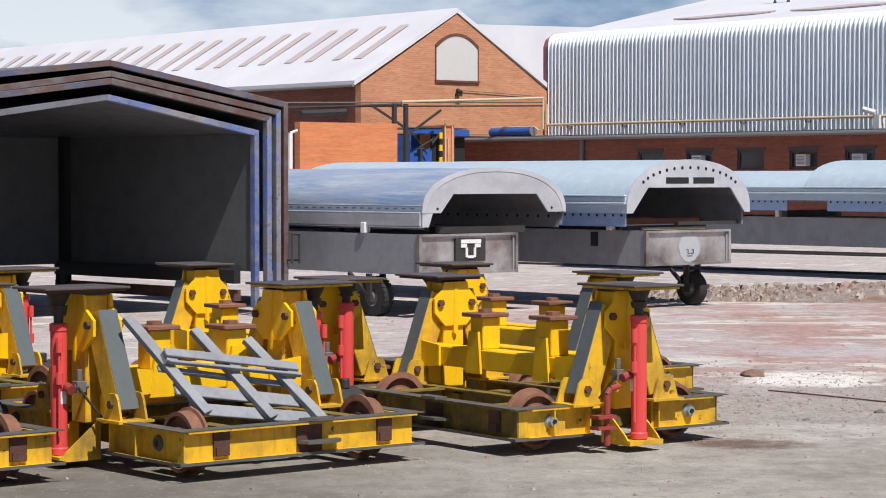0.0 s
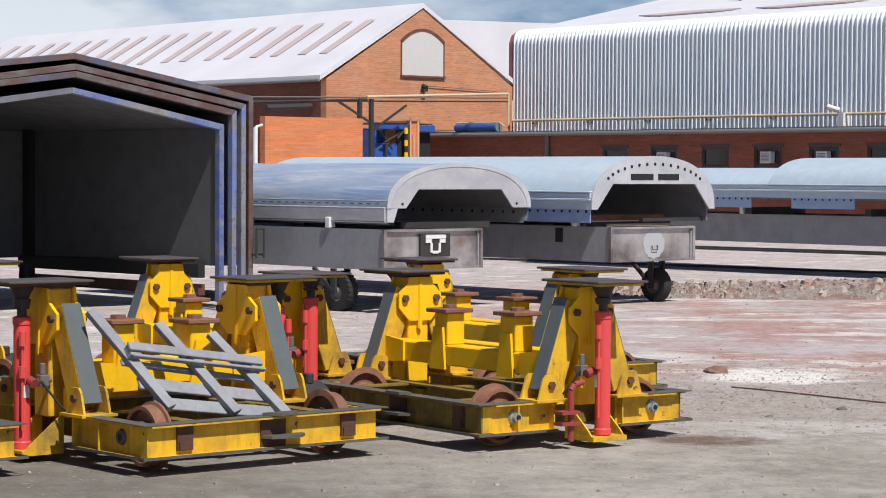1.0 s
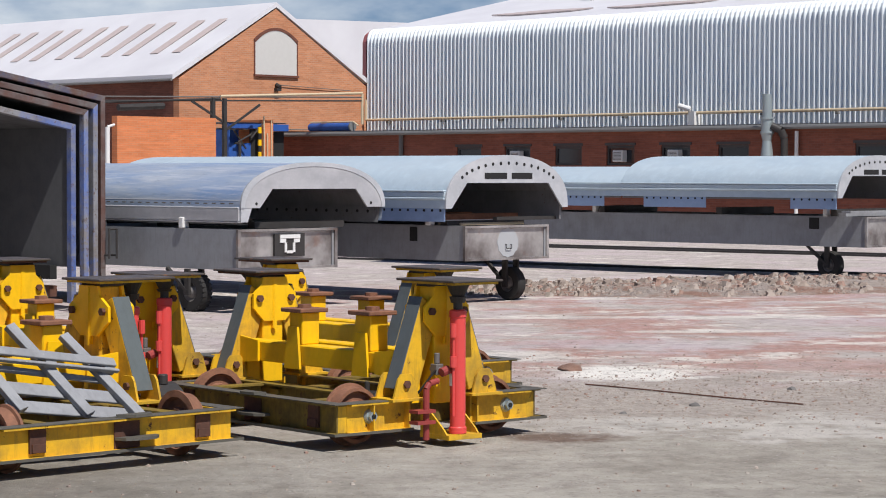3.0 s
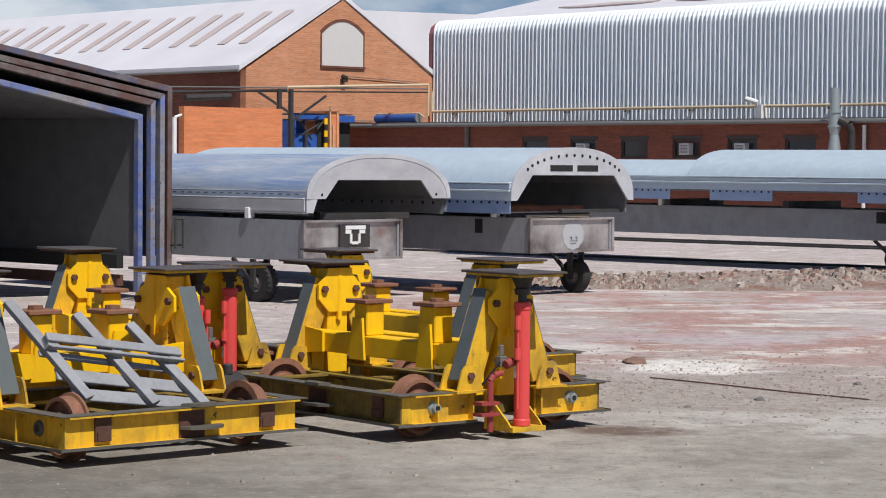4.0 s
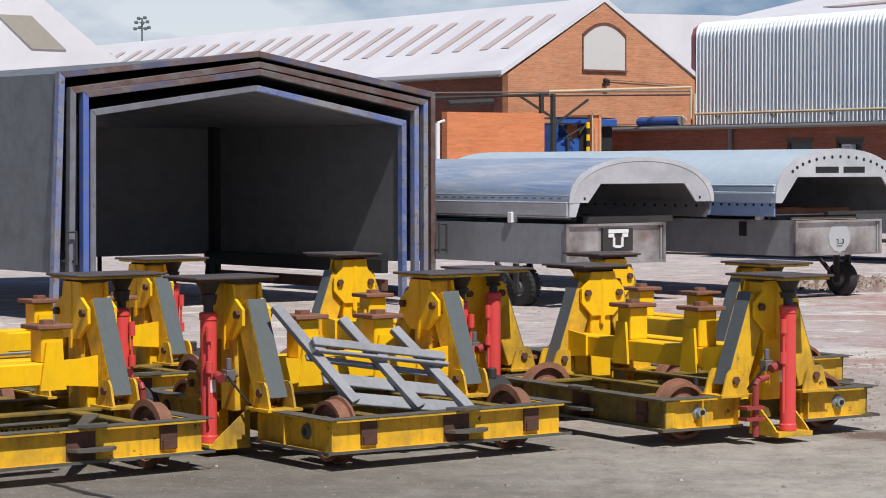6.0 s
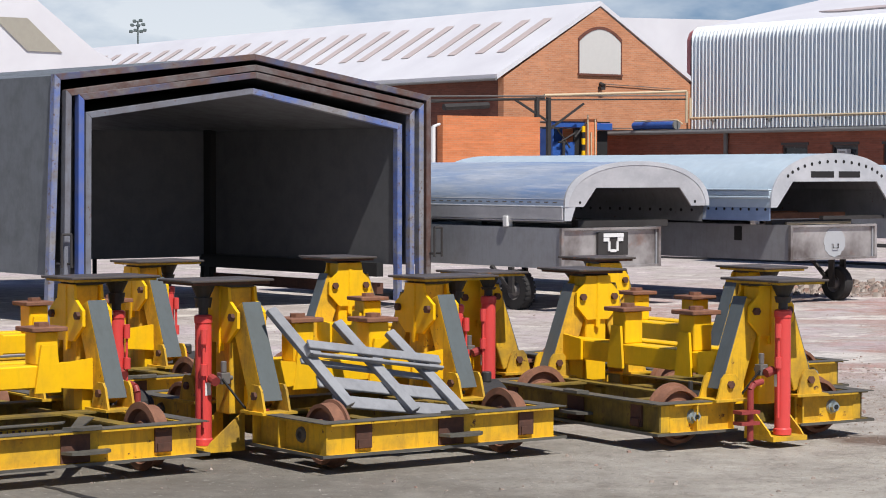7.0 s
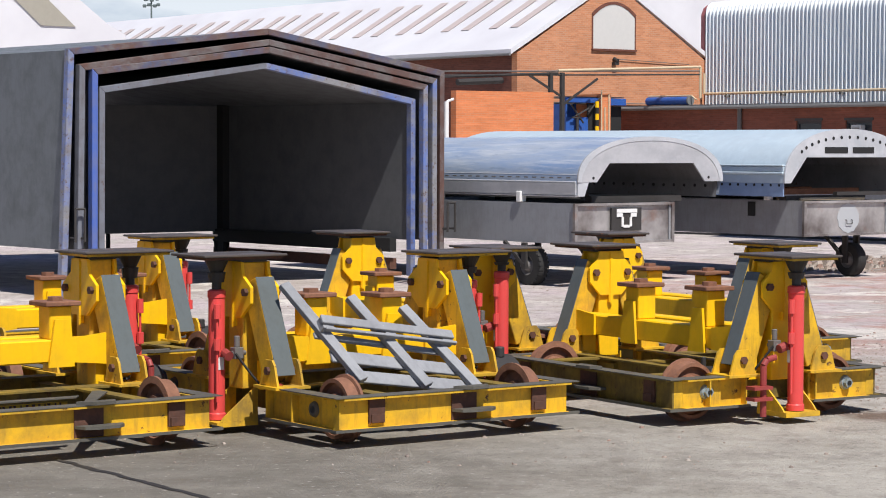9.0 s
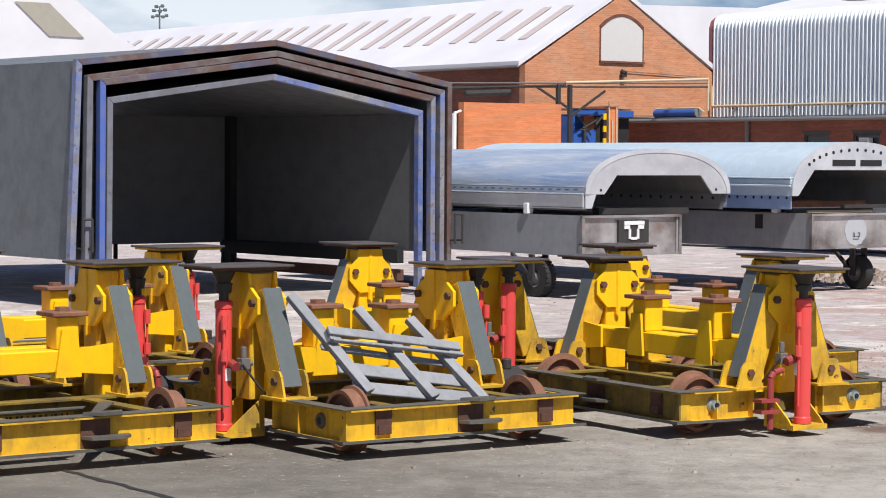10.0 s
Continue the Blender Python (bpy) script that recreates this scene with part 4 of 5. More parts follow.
            prof = [(-0.055, 0.03), (-0.055, 0.10), (-0.02, 0.11), (-0.02, 0.170), (-0.055, 0.178), (-0.055, 0.205), (0.03, 0.21), (0.035, 0.232), (0.055, 0.232), (0.06, 0.185), (0.02, 0.170), (0.02, 0.11), (0.055, 0.10), (0.055, 0.03), (-0.055, 0.03)]
            lathe(b, [(d * s_, r) for d, r in prof], (x_ + s_ * 0.03, wy, 0.232), "x", 30)
            part("rim", b, rust, wheel, "rusty flanged steel rim", smooth=True)
            b = bmesh.new()
            xw = xa if s_ > 0 else xb
            lathe(b, [(xw - s_ * 0.002, 0.026), (xw - s_ * 0.022, 0.028), (xw - s_ * 0.022, 0.046), (xw - s_ * 0.002, 0.056)], (0, wy, 0.24), "x", 18)
            part("axle_collar", b, galv if nut is None else greymetal, wheel, smooth=True)
            b = bmesh.new()
            out_ = 0.012 if nut is not None else 0.05
            tube(b, (xw - s_ * out_, wy, 0.24), (xw - s_ * 0.001, wy, 0.24), 0.024 if nut is not None else 0.036, 6 if nut is None else 14)
            part("axle_nut", b, nut or galv, wheel, "dark axle end" if nut is not None else "hexagonal axle nut")
            if nut is None:
                b = bmesh.new()
                tube(b, (xw - s_ * 0.058, wy, 0.24), (xw - s_ * 0.051, wy, 0.24), 0.018, 12)
                part("axle_bore", b, black, wheel)
    for x_ in (0.30, UW - 0.30):
        b = bmesh.new()
        box(b, x_ - 0.06, x_ + 0.06, da - 0.05, length - da + 0.05, 0.13, 0.30)
        part("tie_beam", b, yellow_grime_shade, u)
    for k_, (xt, s_) in enumerate(((towers[0], -1), (towers[1], 1))):
        zp = plates[k_]
        zt = zp - 0.06
        t = new("tower")
        t.parent = u
        b = bmesh.new()
        box(b, xt - 0.09, xt + 0.09, mid - 0.10, mid + 0.10, 0.30, zt)
        bevel(b, 0.008)
        part("column", b, col_mat, t, "square yellow column")
        gw_ = top + 0.055
        hexa = [(-0.105, 0.80), (0.105, 0.80), (gw_, 0.91), (gw_, 1.02), (0.13, 1.10), (0.115, zt + 0.005), (-0.115, zt + 0.005), (-0.13, 1.10), (-gw_, 1.02), (-gw_, 0.91)]
        for dx in (-0.105, 0.105):
            b = bmesh.new()
            prism(b, [(mid + y_, z_) for y_, z_ in hexa], xt + dx - 0.012, xt + dx + 0.012, "yz")
            part("gusset_plate", b, yellow, t)
        b = bmesh.new()
        box(b, xt - 0.12, xt + 0.12, mid - 0.02, mid + 0.02, 0.74, zt - 0.01)
        for dx in (-1, 1):
            box(b, xt + dx * 0.118, xt + dx * 0.124, mid - 0.012, mid + 0.012, 0.73, zt)
        part("stiffener_rib", b, yellow, t)
        b = bmesh.new()
        prism(b, [(xt - 0.10, zt), (xt + 0.10, zt), (xt + 0.14 + 0.06 * s_, zp - 0.034), (xt - 0.14 + 0.06 * s_, zp - 0.034)], mid - 0.12, mid + 0.12)
        part("tower_head", b, darksteel, t, "greasy dark tower head")
        for yy in (mid - top, mid + top):
            b = bmesh.new()
            tube(b, (xt - 0.145, yy, 0.985), (xt + 0.145, yy, 0.985), 0.030, 6)
            part("pivot_pin", b, rustdark, t)
        b = bmesh.new()
        xc = (xt + jacks[k_]) / 2 + s_ * 0.02
        hw = abs(jacks[k_] - xt) / 2 + 0.21
        box(b, xc - hw, xc + hw, mid - 0.24, mid + 0.24, zp - 0.018, zp)
        bevel(b, 0.005)
        part("load_plate", b, plate_top, t, "dark rusted load plate")
        b = bmesh.new()
        box(b, xc - hw + 0.03, xc + hw - 0.02, mid - 0.21, mid + 0.21, zp - 0.036, zp - 0.0185)
        part("plate_edge", b, rustdark if k_ == 0 else yellow_worn_shade, t)
        for sy in (-1, 1):
            y0, y1 = mid + sy * foot, mid + sy * top
            part("strut", strut_mesh(xt, y0 - sy * 0.036, 0.41, y1 - sy * 0.036, 1.055, 0.150, 0.190), yellow_worn_shade, t, "tapered yellow steel strut")
            b = bmesh.new()
            off = Vector((0, 0.62, sy * 0.28)).normalized() * 0.063 * sy
            beam(b, (xt, y0 + off.y, 0.40 + off.z), (xt, y1 + off.y - sy * 0.01, 1.065 + off.z), 0.146, 0.010)
            part("strut_face", b, strutgrey, t, "grey painted strut face")
            b = bmesh.new()
            for dx in (-0.10, 0.10):
                prism(b, [(y0 - 0.12, 0.35), (y0 + 0.12, 0.35), (y0 + 0.075, 0.50), (y0 + 0.045, 0.535), (y0 - 0.045, 0.535), (y0 - 0.075, 0.50)], xt + dx - 0.009, xt + dx + 0.009, "yz")
            box(b, xt - 0.14, xt + 0.14, y0 - 0.15, y0 + 0.15, 0.338, 0.356)
            part("strut_lug", b, yellow_worn_shade, t)
            b = bmesh.new()
            tube(b, (xt - 0.130, y0, 0.46), (xt + 0.130, y0, 0.46), 0.030, 6)
            part("lug_pin", b, rustdark, t)
        j = new("jack")
        j.parent = u
        xj = jacks[k_]
        b = bmesh.new()
        lathe(b, [(0.09, 0.001), (0.09, 0.066), (0.13, 0.066), (0.14, 0.058), (0.94, 0.058), (0.945, 0.064), (0.99, 0.064), (1.0, 0.05), (1.0, 0.001)], (xj, mid, 0), "z", 22)
        part("cylinder", b, red, j, "red painted hydraulic cylinder", smooth=True)
        b = bmesh.new()
        tube(b, (xj, mid, 1.001), (xj, mid, 1.05), 0.034, 14)
        tube(b, (xj, mid, 1.05), (xj, mid, zp - 0.13), 0.052, 14, 0.064)
        tube(b, (xj, mid, zp - 0.13), (xj, mid, zp - 0.046), 0.045, 14, 0.085)
        part("ram", b, darksteel, j, "greasy dark ram")
        b = bmesh.new()
        xi, xo = xj - s_ * 0.24, xj + s_ * 0.09
        box(b, min(xi, xo), max(xi, xo), mid - 0.16, mid + 0.16, 0.05, 0.085)
        for sy in (-1, 1):
            prism(b, [(xi, 0.086), (xj + s_ * 0.06, 0.086), (xj + s_ * 0.03, 0.12), (xi, 0.335)], mid + sy * 0.15 - 0.007, mid + sy * 0.15 + 0.007)
        part("foot", b, yellow_worn_shade, j)
        b = bmesh.new()
        tube(b, (xj + s_ * 0.04, mid - 0.075, 0.22), (xj + s_ * 0.04, mid - 0.075, 0.88), 0.010, 8)
        part("feed_line", b, red, j)
        b = bmesh.new()
        tube(b, (xj + s_ * 0.04, mid - 0.078, 0.58), (xj + s_ * 0.04, mid - 0.078, 0.66), 0.026, 10)
        part("valve", b, red, j)
        b = bmesh.new()
        tube(b, (xj + s_ * 0.04, mid - 0.078, 0.80), (xj + s_ * 0.04, mid - 0.078, 0.90), 0.024, 10)
        part("valve", b, red, j)
        b = bmesh.new()
        tube(b, (xj - s_ * 0.02, mid - 0.14, 0.54), (xj - s_ * 0.02, mid - 0.075, 0.56), 0.034, 10)
        part("valve", b, darkred, j, "dull red valve fittings")
        b = bmesh.new()
        box(b, xj - 0.025, xj + 0.025, mid - 0.0595, mid - 0.0575, 0.44, 0.53)
        part("data_plate", b, whitepaint, j, "small white data plate")
        b = bmesh.new()
        box(b, xj - s_ * 0.09 - 0.035, xj - s_ * 0.09 + 0.035, mid - 0.16, mid - 0.09, 0.52, 0.60)
        tube(b, (xj - s_ * 0.09, mid - 0.125, 0.60), (xj - s_ * 0.09, mid - 0.125, 0.68), 0.022, 8)
        tube(b, (xj - s_ * 0.05, mid - 0.125, 0.56), (xj - s_ * 0.16, mid - 0.125, 0.56), 0.018, 8)
        bevel(b, 0.004)
        part("valve_block", b, hubgrey, j, "grimy grey valve block")
        if s_ > 0:
            b = bmesh.new()
            tube(b, (xj, mid - 0.30, 0.06), (xj, mid - 0.30, 0.43), 0.024, 12)
            tube(b, (xj, mid - 0.30, 0.43), (xj, mid - 0.27, 0.47), 0.023, 12)
            tube(b, (xj, mid - 0.27, 0.47), (xj, mid - 0.19, 0.485), 0.023, 12)
            part("return_pipe", b, darkred, j, "faded red return pipe")
            for z_ in (0.19, 0.27):
                b = bmesh.new()
                box(b, xj - 0.05, xj + 0.05, mid - 0.42, mid - 0.25, z_ - 0.012, z_ + 0.012)
                part("pipe_clip", b, darkred, j)
        # loose hoses from the valve to the frame
        b = bmesh.new()
        prev = None
        for i_ in range(13):
            q = i_ / 12
            p = Vector((xj - s_ * (0.06 + 0.35 * q), mid - 0.16 - 0.10 * math.sin(q * 3.0), 0.56 - 0.30 * q - 0.10 * math.sin(q * math.pi)))
            if prev is not None:
                tube(b, prev, p, 0.009, 6)
            prev = p
        part("hose", b, rubber, j, "black hydraulic hose")
    # grimy pump set and lever between the end frames
    b = bmesh.new()
    if mid < 1.1:
        px_, py_, pr = UW - 0.46, mid - 0.32, 0.06
    else:
        px_, py_, pr = UW + 0.24, mid - 0.16, 0.115
    tube(b, (px_ - 0.16, py_, 0.30), (px_ + 0.12, py_ + 0.03, 0.32), pr, 16)
    tube(b, (px_ - 0.24, py_, 0.30), (px_ - 0.16, py_, 0.30), pr * 0.7, 14)
    tube(b, (px_ + 0.12, py_ + 0.03, 0.32), (px_ + 0.18, py_ + 0.03, 0.325), pr * 0.6, 14)
    tube(b, (px_, py_, 0.30 + pr), (px_, py_, 0.38 + pr), pr * 0.35, 10)
    box(b, px_ - 0.14, px_ + 0.14, py_ - 0.10, py_ + 0.10, 0.14, 0.16)
    box(b, px_ - 0.03, px_ + 0.03, py_ - 0.05, py_ + 0.05, 0.161, 0.30)
    bevel(b, 0.008)
    part("pump", b, darksteel, u, "oily dark pump unit")
    if x_left == 0:
        b = bmesh.new()
        tube(b, (0.02, da - 0.10, 0.352), (0.02, da + 0.10, 0.40), 0.018, 8)
        tube(b, (0.02, da + 0.10, 0.40), (0.10, da + 0.22, 0.43), 0.026, 8)
        part("lever", b, darkred, u, "dull red hand lever")
    # bolster beam between the towers with two rest posts
    yc = mid - 0.20
    x0_, x1_ = towers[0] + 0.02, towers[1] - 0.05
    b = bmesh.new()
    box(b, x0_, x1_, yc - 0.09, yc + 0.09, 0.50, 0.66)
    bevel(b, 0.01)
    part("bolster_beam", b, yellow, u, "bright yellow bolster beam")
    b = bmesh.new()
    box(b, x0_ + 0.12, x1_ - 0.12, yc + 0.34, yc + 0.50, 0.50, 0.65)
    bevel(b, 0.01)
    part("bolster_beam", b, yellow, u, "bright yellow bolster beam")
    for xe, s_ in ((x0_, 1), (x1_, -1)):
        b = bmesh.new()
        prism(b, [(xe - s_ * 0.03, 0.47), (xe + s_ * 0.30, 0.50), (xe + s_ * 0.30, 0.665), (xe - s_ * 0.03, 0.70)], yc - 0.115, yc - 0.093)
        part("end_cheek", b, yellow, u)
        b = bmesh.new()
        box(b, xe + s_ * 0.03 - 0.05, xe + s_ * 0.03 + 0.05, yc - 0.06, yc + 0.06, 0.30, 0.499)
        part("bolster_leg", b, yellow, u)
    span_ = x1_ - x0_
    for k_, x_ in enumerate(posts or (x0_ + span_ * 0.37, x0_ + span_ * 0.79)):
        cz = cap_z[k_]
        p = new("rest_post")
        p.parent = u
        b = bmesh.new()
        box(b, x_ - 0.085, x_ + 0.085, yc - 0.085, yc + 0.085, 0.661, cz - 0.04)
        bevel(b, 0.008)
        part("post_body", b, yellow, p)
        b = bmesh.new()
        prism(b, [(x_ - 0.11, 0.47), (x_ + 0.09, 0.47), (x_ + 0.06, 0.80), (x_ - 0.06, 0.80)], yc - 0.118, yc - 0.096)
        part("post_stiffener", b, yellow, p)
        b = bmesh.new()
        box(b, x_ - 0.135, x_ + 0.135, yc - 0.135, yc + 0.135, cz - 0.039, cz - 0.006)
        bevel(b, 0.006)
        part("rusty_cap", b, rust, p, "rusty cap plate")
        b = bmesh.new()
        tube(b, (x_, yc, cz - 0.006), (x_, yc, cz + 0.022), 0.055, 8)
        part("cap_bolt", b, rust, p)
    return u


LAB = "yellow jacking trolley, grey struts, red jacks, rusty wheels"
trolley((-1.697, 14.745), 39.4, 1.27, (1.25, 1.225), "yellow jacking trolley, grey struts, red jacks, carrying a pallet", nut=darksteel, towers=(0.045, 1.71), jacks=(-0.20, 1.98), cap_z=(0.975, 0.955), posts=(0.45, 1.09))
trolley((-4.014, 13.551), 41.0, 1.46, (1.22, 1.255), LAB, towers=(0.05, 1.84), jacks=(-0.2, 2.13), nut=darksteel)
U2O = (-0.577, 17.70)
# end beams dark with grime and coloured-in shade; columns keep the bright yellow
T2X = dict(beam_mat=yellow_grime_shade, col_mat=yellow, x_left=-0.25, towers=(-0.29, 1.88), jacks=(-0.48, 2.12), foot=0.38, top=0.155, posts=(0.50, 1.36))
trolley(U2O, -54.5, 0.96, (1.21, 1.225), LAB, **T2X, cap_z=(0.95, 0.97))
trolley((U2O[0] + 0.13, U2O[1] + 2.78), -55.0, 0.96, (1.20, 1.20), LAB, **T2X)
trolley((-2.78, 19.35), -55.0, 0.96, (1.24, 1.20), LAB, **T2X)
trolley((-4.36, 17.20), 41.0, 1.25, (1.23, 1.23), LAB, towers=(0.0, 1.80))

# stiffening plates and a rust-streaked inner beam in the open end frame
fit0 = thing("frame_insert", -4.014, 13.551, 0, 41.0, "rust-streaked yellow inner beam with grey corner plates", "frame insert")
b = bmesh.new()
box(b, 0.10, 1.05, 0.36, 0.375, 0.17, 0.33)
part("inner_beam", b, yellow_worn_shade, fit0)
rng0 = random.Random(3)
for i in range(16):
    b = bmesh.new()
    x_ = 0.40 + 0.04 * i + rng0.uniform(-0.01, 0.01)
    w_ = rng0.uniform(0.004, 0.012)
    prism(b, [(x_ - w_, 0.325), (x_ + w_, 0.325), (x_ + w_ * 0.3, 0.325 - rng0.uniform(0.05, 0.13))], 0.3565, 0.359)
    part("rust_run", b, rustdark, fit0, "dark rust run" if i == 0 else "")
b = bmesh.new()
prism(b, [(1.02, 0.075), (1.10, 0.075), (1.42, 0.50), (1.42, 0.60), (1.36, 0.60)], 0.3485, 0.357, "xy")
part("corner_plate", b, greymetal, fit0, "bare grey diagonal plate")
b = bmesh.new()
prism(b, [(0.10, 0.33), (1.10, 0.33), (1.16, 0.41), (0.10, 0.41)], 0.3485, 0.357, "xy")
part("top_plate", b, greymetal, fit0)

# ---------------- grey slatted pallet lying across the middle trolley ----------------
pal = thing("pallet", -1.697, 14.745, 0, 39.4, "grey weathered slatted pallet tipped against the trolley bolster", "pallet")
PA, PB, PC, PD = Vector((0.39, 0.35, 0.40)), Vector((1.375, 0.35, 0.275)), Vector((0.116, 0.90, 1.01)), Vector((1.11, 0.90, 0.815))


def on_pallet(a, c, h):
    p = PA.lerp(PB, a).lerp(PC.lerp(PD, a), c)
    n = (PB - PA).cross(PC - PA).normalized()
    return p + n * h


for a in (0.0, 0.55, 1.0):
    b = bmesh.new()
    beam(b, on_pallet(a, -0.02, 0.03), on_pallet(a, 1.02, 0.03), 0.082, 0.045, up=(0, -0.75, 0.66))
    bevel(b, 0.004)
    part("runner", b, board_mat, pal)
for c, h, w_ in ((0.07, -0.015, 0.10), (0.28, -0.015, 0.10), (0.50, -0.015, 0.05)):
    b = bmesh.new()
    beam(b, on_pallet(-0.05, c, h), on_pallet(1.05, c, h), w_, 0.022, up=(0, -0.75, 0.66))
    bevel(b, 0.004)
    part("cross_board", b, board_mat, pal)
b = bmesh.new()
beam(b, on_pallet(-0.03, 0.55, 0.115), on_pallet(1.12, 0.60, 0.115), 0.070, 0.022, up=(0, -0.75, 0.66))
bevel(b, 0.004)
part("cross_board", b, board_mat, pal)
b = bmesh.new()
beam(b, on_pallet(-0.03, 0.475, 0.085), on_pallet(1.12, 0.525, 0.085), 0.022, 0.035, up=(0, -0.75, 0.66))
bevel(b, 0.004)
part("edge_batten", b, board_mat, pal)
for a, c in ((0.015, 0.53), (0.55, 0.55), (1.06, 0.57)):
    b = bmesh.new()
    beam(b, on_pallet(a - 0.045, c, 0.075), on_pallet(a + 0.045, c + 0.004, 0.075), 0.09, 0.055, up=(0, -0.75, 0.66))
    part("block", b, board_mat, pal)

# ---------------- trailers with carriage roof shells ----------------
TA = 42.0


def arch_pts(w, z0, rise, n=24, flat=0.55):
    """A roof line from foot to foot: short upright sides under an elliptic crown."""
    out = []
    for i in range(n + 1):
        a = math.pi * i / n
        c, s = math.cos(a), math.sin(a)
        out.append((-w / 2 * math.copysign(abs(c) ** 0.92, c), z0 + rise * max(s, 0.0) ** flat))
    return out


def shell(parent, w, z0, rise, y0, y1, skin, skirt, flat=0.7):
    pts = arch_pts(w, z0, rise, 28, flat)
    if skirt:
        pts = [(-w / 2 + 0.03, z0 - skirt)] + pts + [(w / 2 - 0.03, z0 - skirt)]
    inner = [(x * 0.965, z - 0.035) for x, z in pts]
    b = bmesh.new()
    ys = [y0 + (y1 - y0) * i / 6 for i in range(7)]
    ro = [[b.verts.new((x, y, z)) for x, z in pts] for y in ys]
    for r0, r1 in zip(ro[:-1], ro[1:]):
        for i in range(len(pts) - 1):
            b.faces.new((r0[i], r0[i + 1], r1[i + 1], r1[i]))
    part("roof_skin", b, skin, parent, smooth=True)
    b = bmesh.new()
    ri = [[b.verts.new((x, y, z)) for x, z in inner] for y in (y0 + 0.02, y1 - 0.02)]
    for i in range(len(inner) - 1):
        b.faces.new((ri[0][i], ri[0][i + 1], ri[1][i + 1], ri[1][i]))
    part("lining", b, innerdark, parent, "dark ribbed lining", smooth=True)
    return pts


def trailer(x, y, length, wheels, label, z0=0.62, z1=1.20, w=1.9):
    t = thing("flat_trailer", x, y, 0, TA, label, "trailer", "trailers carrying roof shells")
    b = bmesh.new()
    box(b, 0, 0.06, 0.0, length, z0, z1)
    box(b, w - 0.06, w, 0.0, length, z0, z1)
    part("side_beam", b, beamgrey, t, "grey primed steel side beam")
    b = bmesh.new()
    box(b, 0.062, w - 0.062, 0.02, 0.07, z0 + 0.02, z1 - 0.04)
    part("end_plate", b, endplate, t, "scuffed bare steel end plate")
    b = bmesh.new()
    for z_ in (z0, z1 - 0.035):
        box(b, -0.02, w + 0.02, -0.03, 0.018, z_, z_ + 0.035)
    box(b, -0.02, 0.03, -0.03, 0.018, z0 + 0.036, z1 - 0.036)
    box(b, w - 0.03, w + 0.02, -0.03, 0.018, z0 + 0.036, z1 - 0.036)
    part("end_rim", b, endplate, t)
    b = bmesh.new()
    box(b, 0.07, w - 0.07, 0.9, length, z1 - 0.12, z1 - 0.06)
    part("deck", b, darksteel, t)
    for wx, wy, r in wheels:
        wh = new("wheel")
        wh.parent = t
        b = bmesh.new()
        prof = [(-0.09, r * 0.5), (-0.09, r * 0.92), (-0.06, r), (0.06, r), (0.09, r * 0.92), (0.09, r * 0.5), (-0.09, r * 0.5)]
        lathe(b, prof, (wx, wy, r), "x", 30)
        part("tyre", b, rubber, wh, "black rubber tyre", smooth=True)
        b = bmesh.new()
        for i in range(26):
            m = Matrix.Translation((wx, wy, r)) @ Matrix.Rotation(2 * math.pi * i / 26, 4, "X")
            for sx in (-1, 1):
                box(b, sx * 0.055 - 0.035, sx * 0.055 + 0.035, -0.02 + sx * 0.012, 0.02 + sx * 0.012, r - 0.03, r + 0.004, m)
        if r > 0.268:
            tagged(part("tread", b, rubber, wh), kind="stuff")
        b = bmesh.new()
        lathe(b, [(-0.07, 0.001), (-0.10, 0.05), (-0.05, r * 0.35), (-0.085, r * 0.5), (0.085, r * 0.5), (0.06, r * 0.3), (0.06, 0.001)], (wx, wy, r), "x", 20)
        part("hub", b, hubgrey, wh, smooth=True)
        b = bmesh.new()
        box(b, wx - 0.15, wx - 0.11, wy - 0.05, wy + 0.05, r - 0.05, z0)
        box(b, wx + 0.11, wx + 0.15, wy - 0.05, wy + 0.05, r - 0.05, z0)
        beam(b, (wx - 0.13, wy, r), (wx - 0.13, wy + 0.45, z0), 0.05, 0.05)
        part("fork", b, darksteel, wh)
    return t


t1 = trailer(-0.34, 31.95, 7.2, ((0.05, 1.0, 0.29), (1.55, 1.2, 0.27)), "grey steel trailer carrying a bare aluminium roof shell")
t2 = trailer(3.065, 34.13, 9.0, ((1.55, 0.45, 0.265),), "grey steel trailer carrying a pale primed roof shell", z0=0.665)
t3 = trailer(11.33, 41.74, 12.0, ((0.25, 0.95, 0.265),), "long grey steel trailer carrying a stepped pale roof shell")


def at(px, py, yaw, x, y):
    c, s = math.cos(radians(yaw)), math.sin(radians(yaw))
    return px + c * x - s * y, py + s * x + c * y


def end_sheet(parent, w, z0, rise, y, cut, mat, flat, frame_w, holes, slots):
    """The stiffening sheet across a shell's end with its cut-out."""
    pts = arch_pts(w, z0, rise, 28, flat)
    b = bmesh.new()
    poly = pts + [(w / 2 - frame_w, z0), (w / 2 - frame_w - cut[0], z0 + cut[1]), (-w / 2 + frame_w + cut[0], z0 + cut[1]), (-w / 2 + frame_w, z0)]
    prism(b, poly, y, y + 0.03)
    bmesh.ops.triangulate(b, faces=[f for f in b.faces if len(f.verts) > 4])
    part("end_sheet", b, mat, parent, "pale cut-out end sheet")
    for hx, hz, r in holes:
        b = bmesh.new()
        tube(b, (hx, y - 0.004, hz), (hx, y + 0.01, hz), r, 10)
        part("bolt_hole", b, black, parent)
    for x0, x1, za, zb in slots:
        b = bmesh.new()
        box(b, x0, x1, y - 0.005, y + 0.01, za, zb)
        part("slot", b, black, parent)


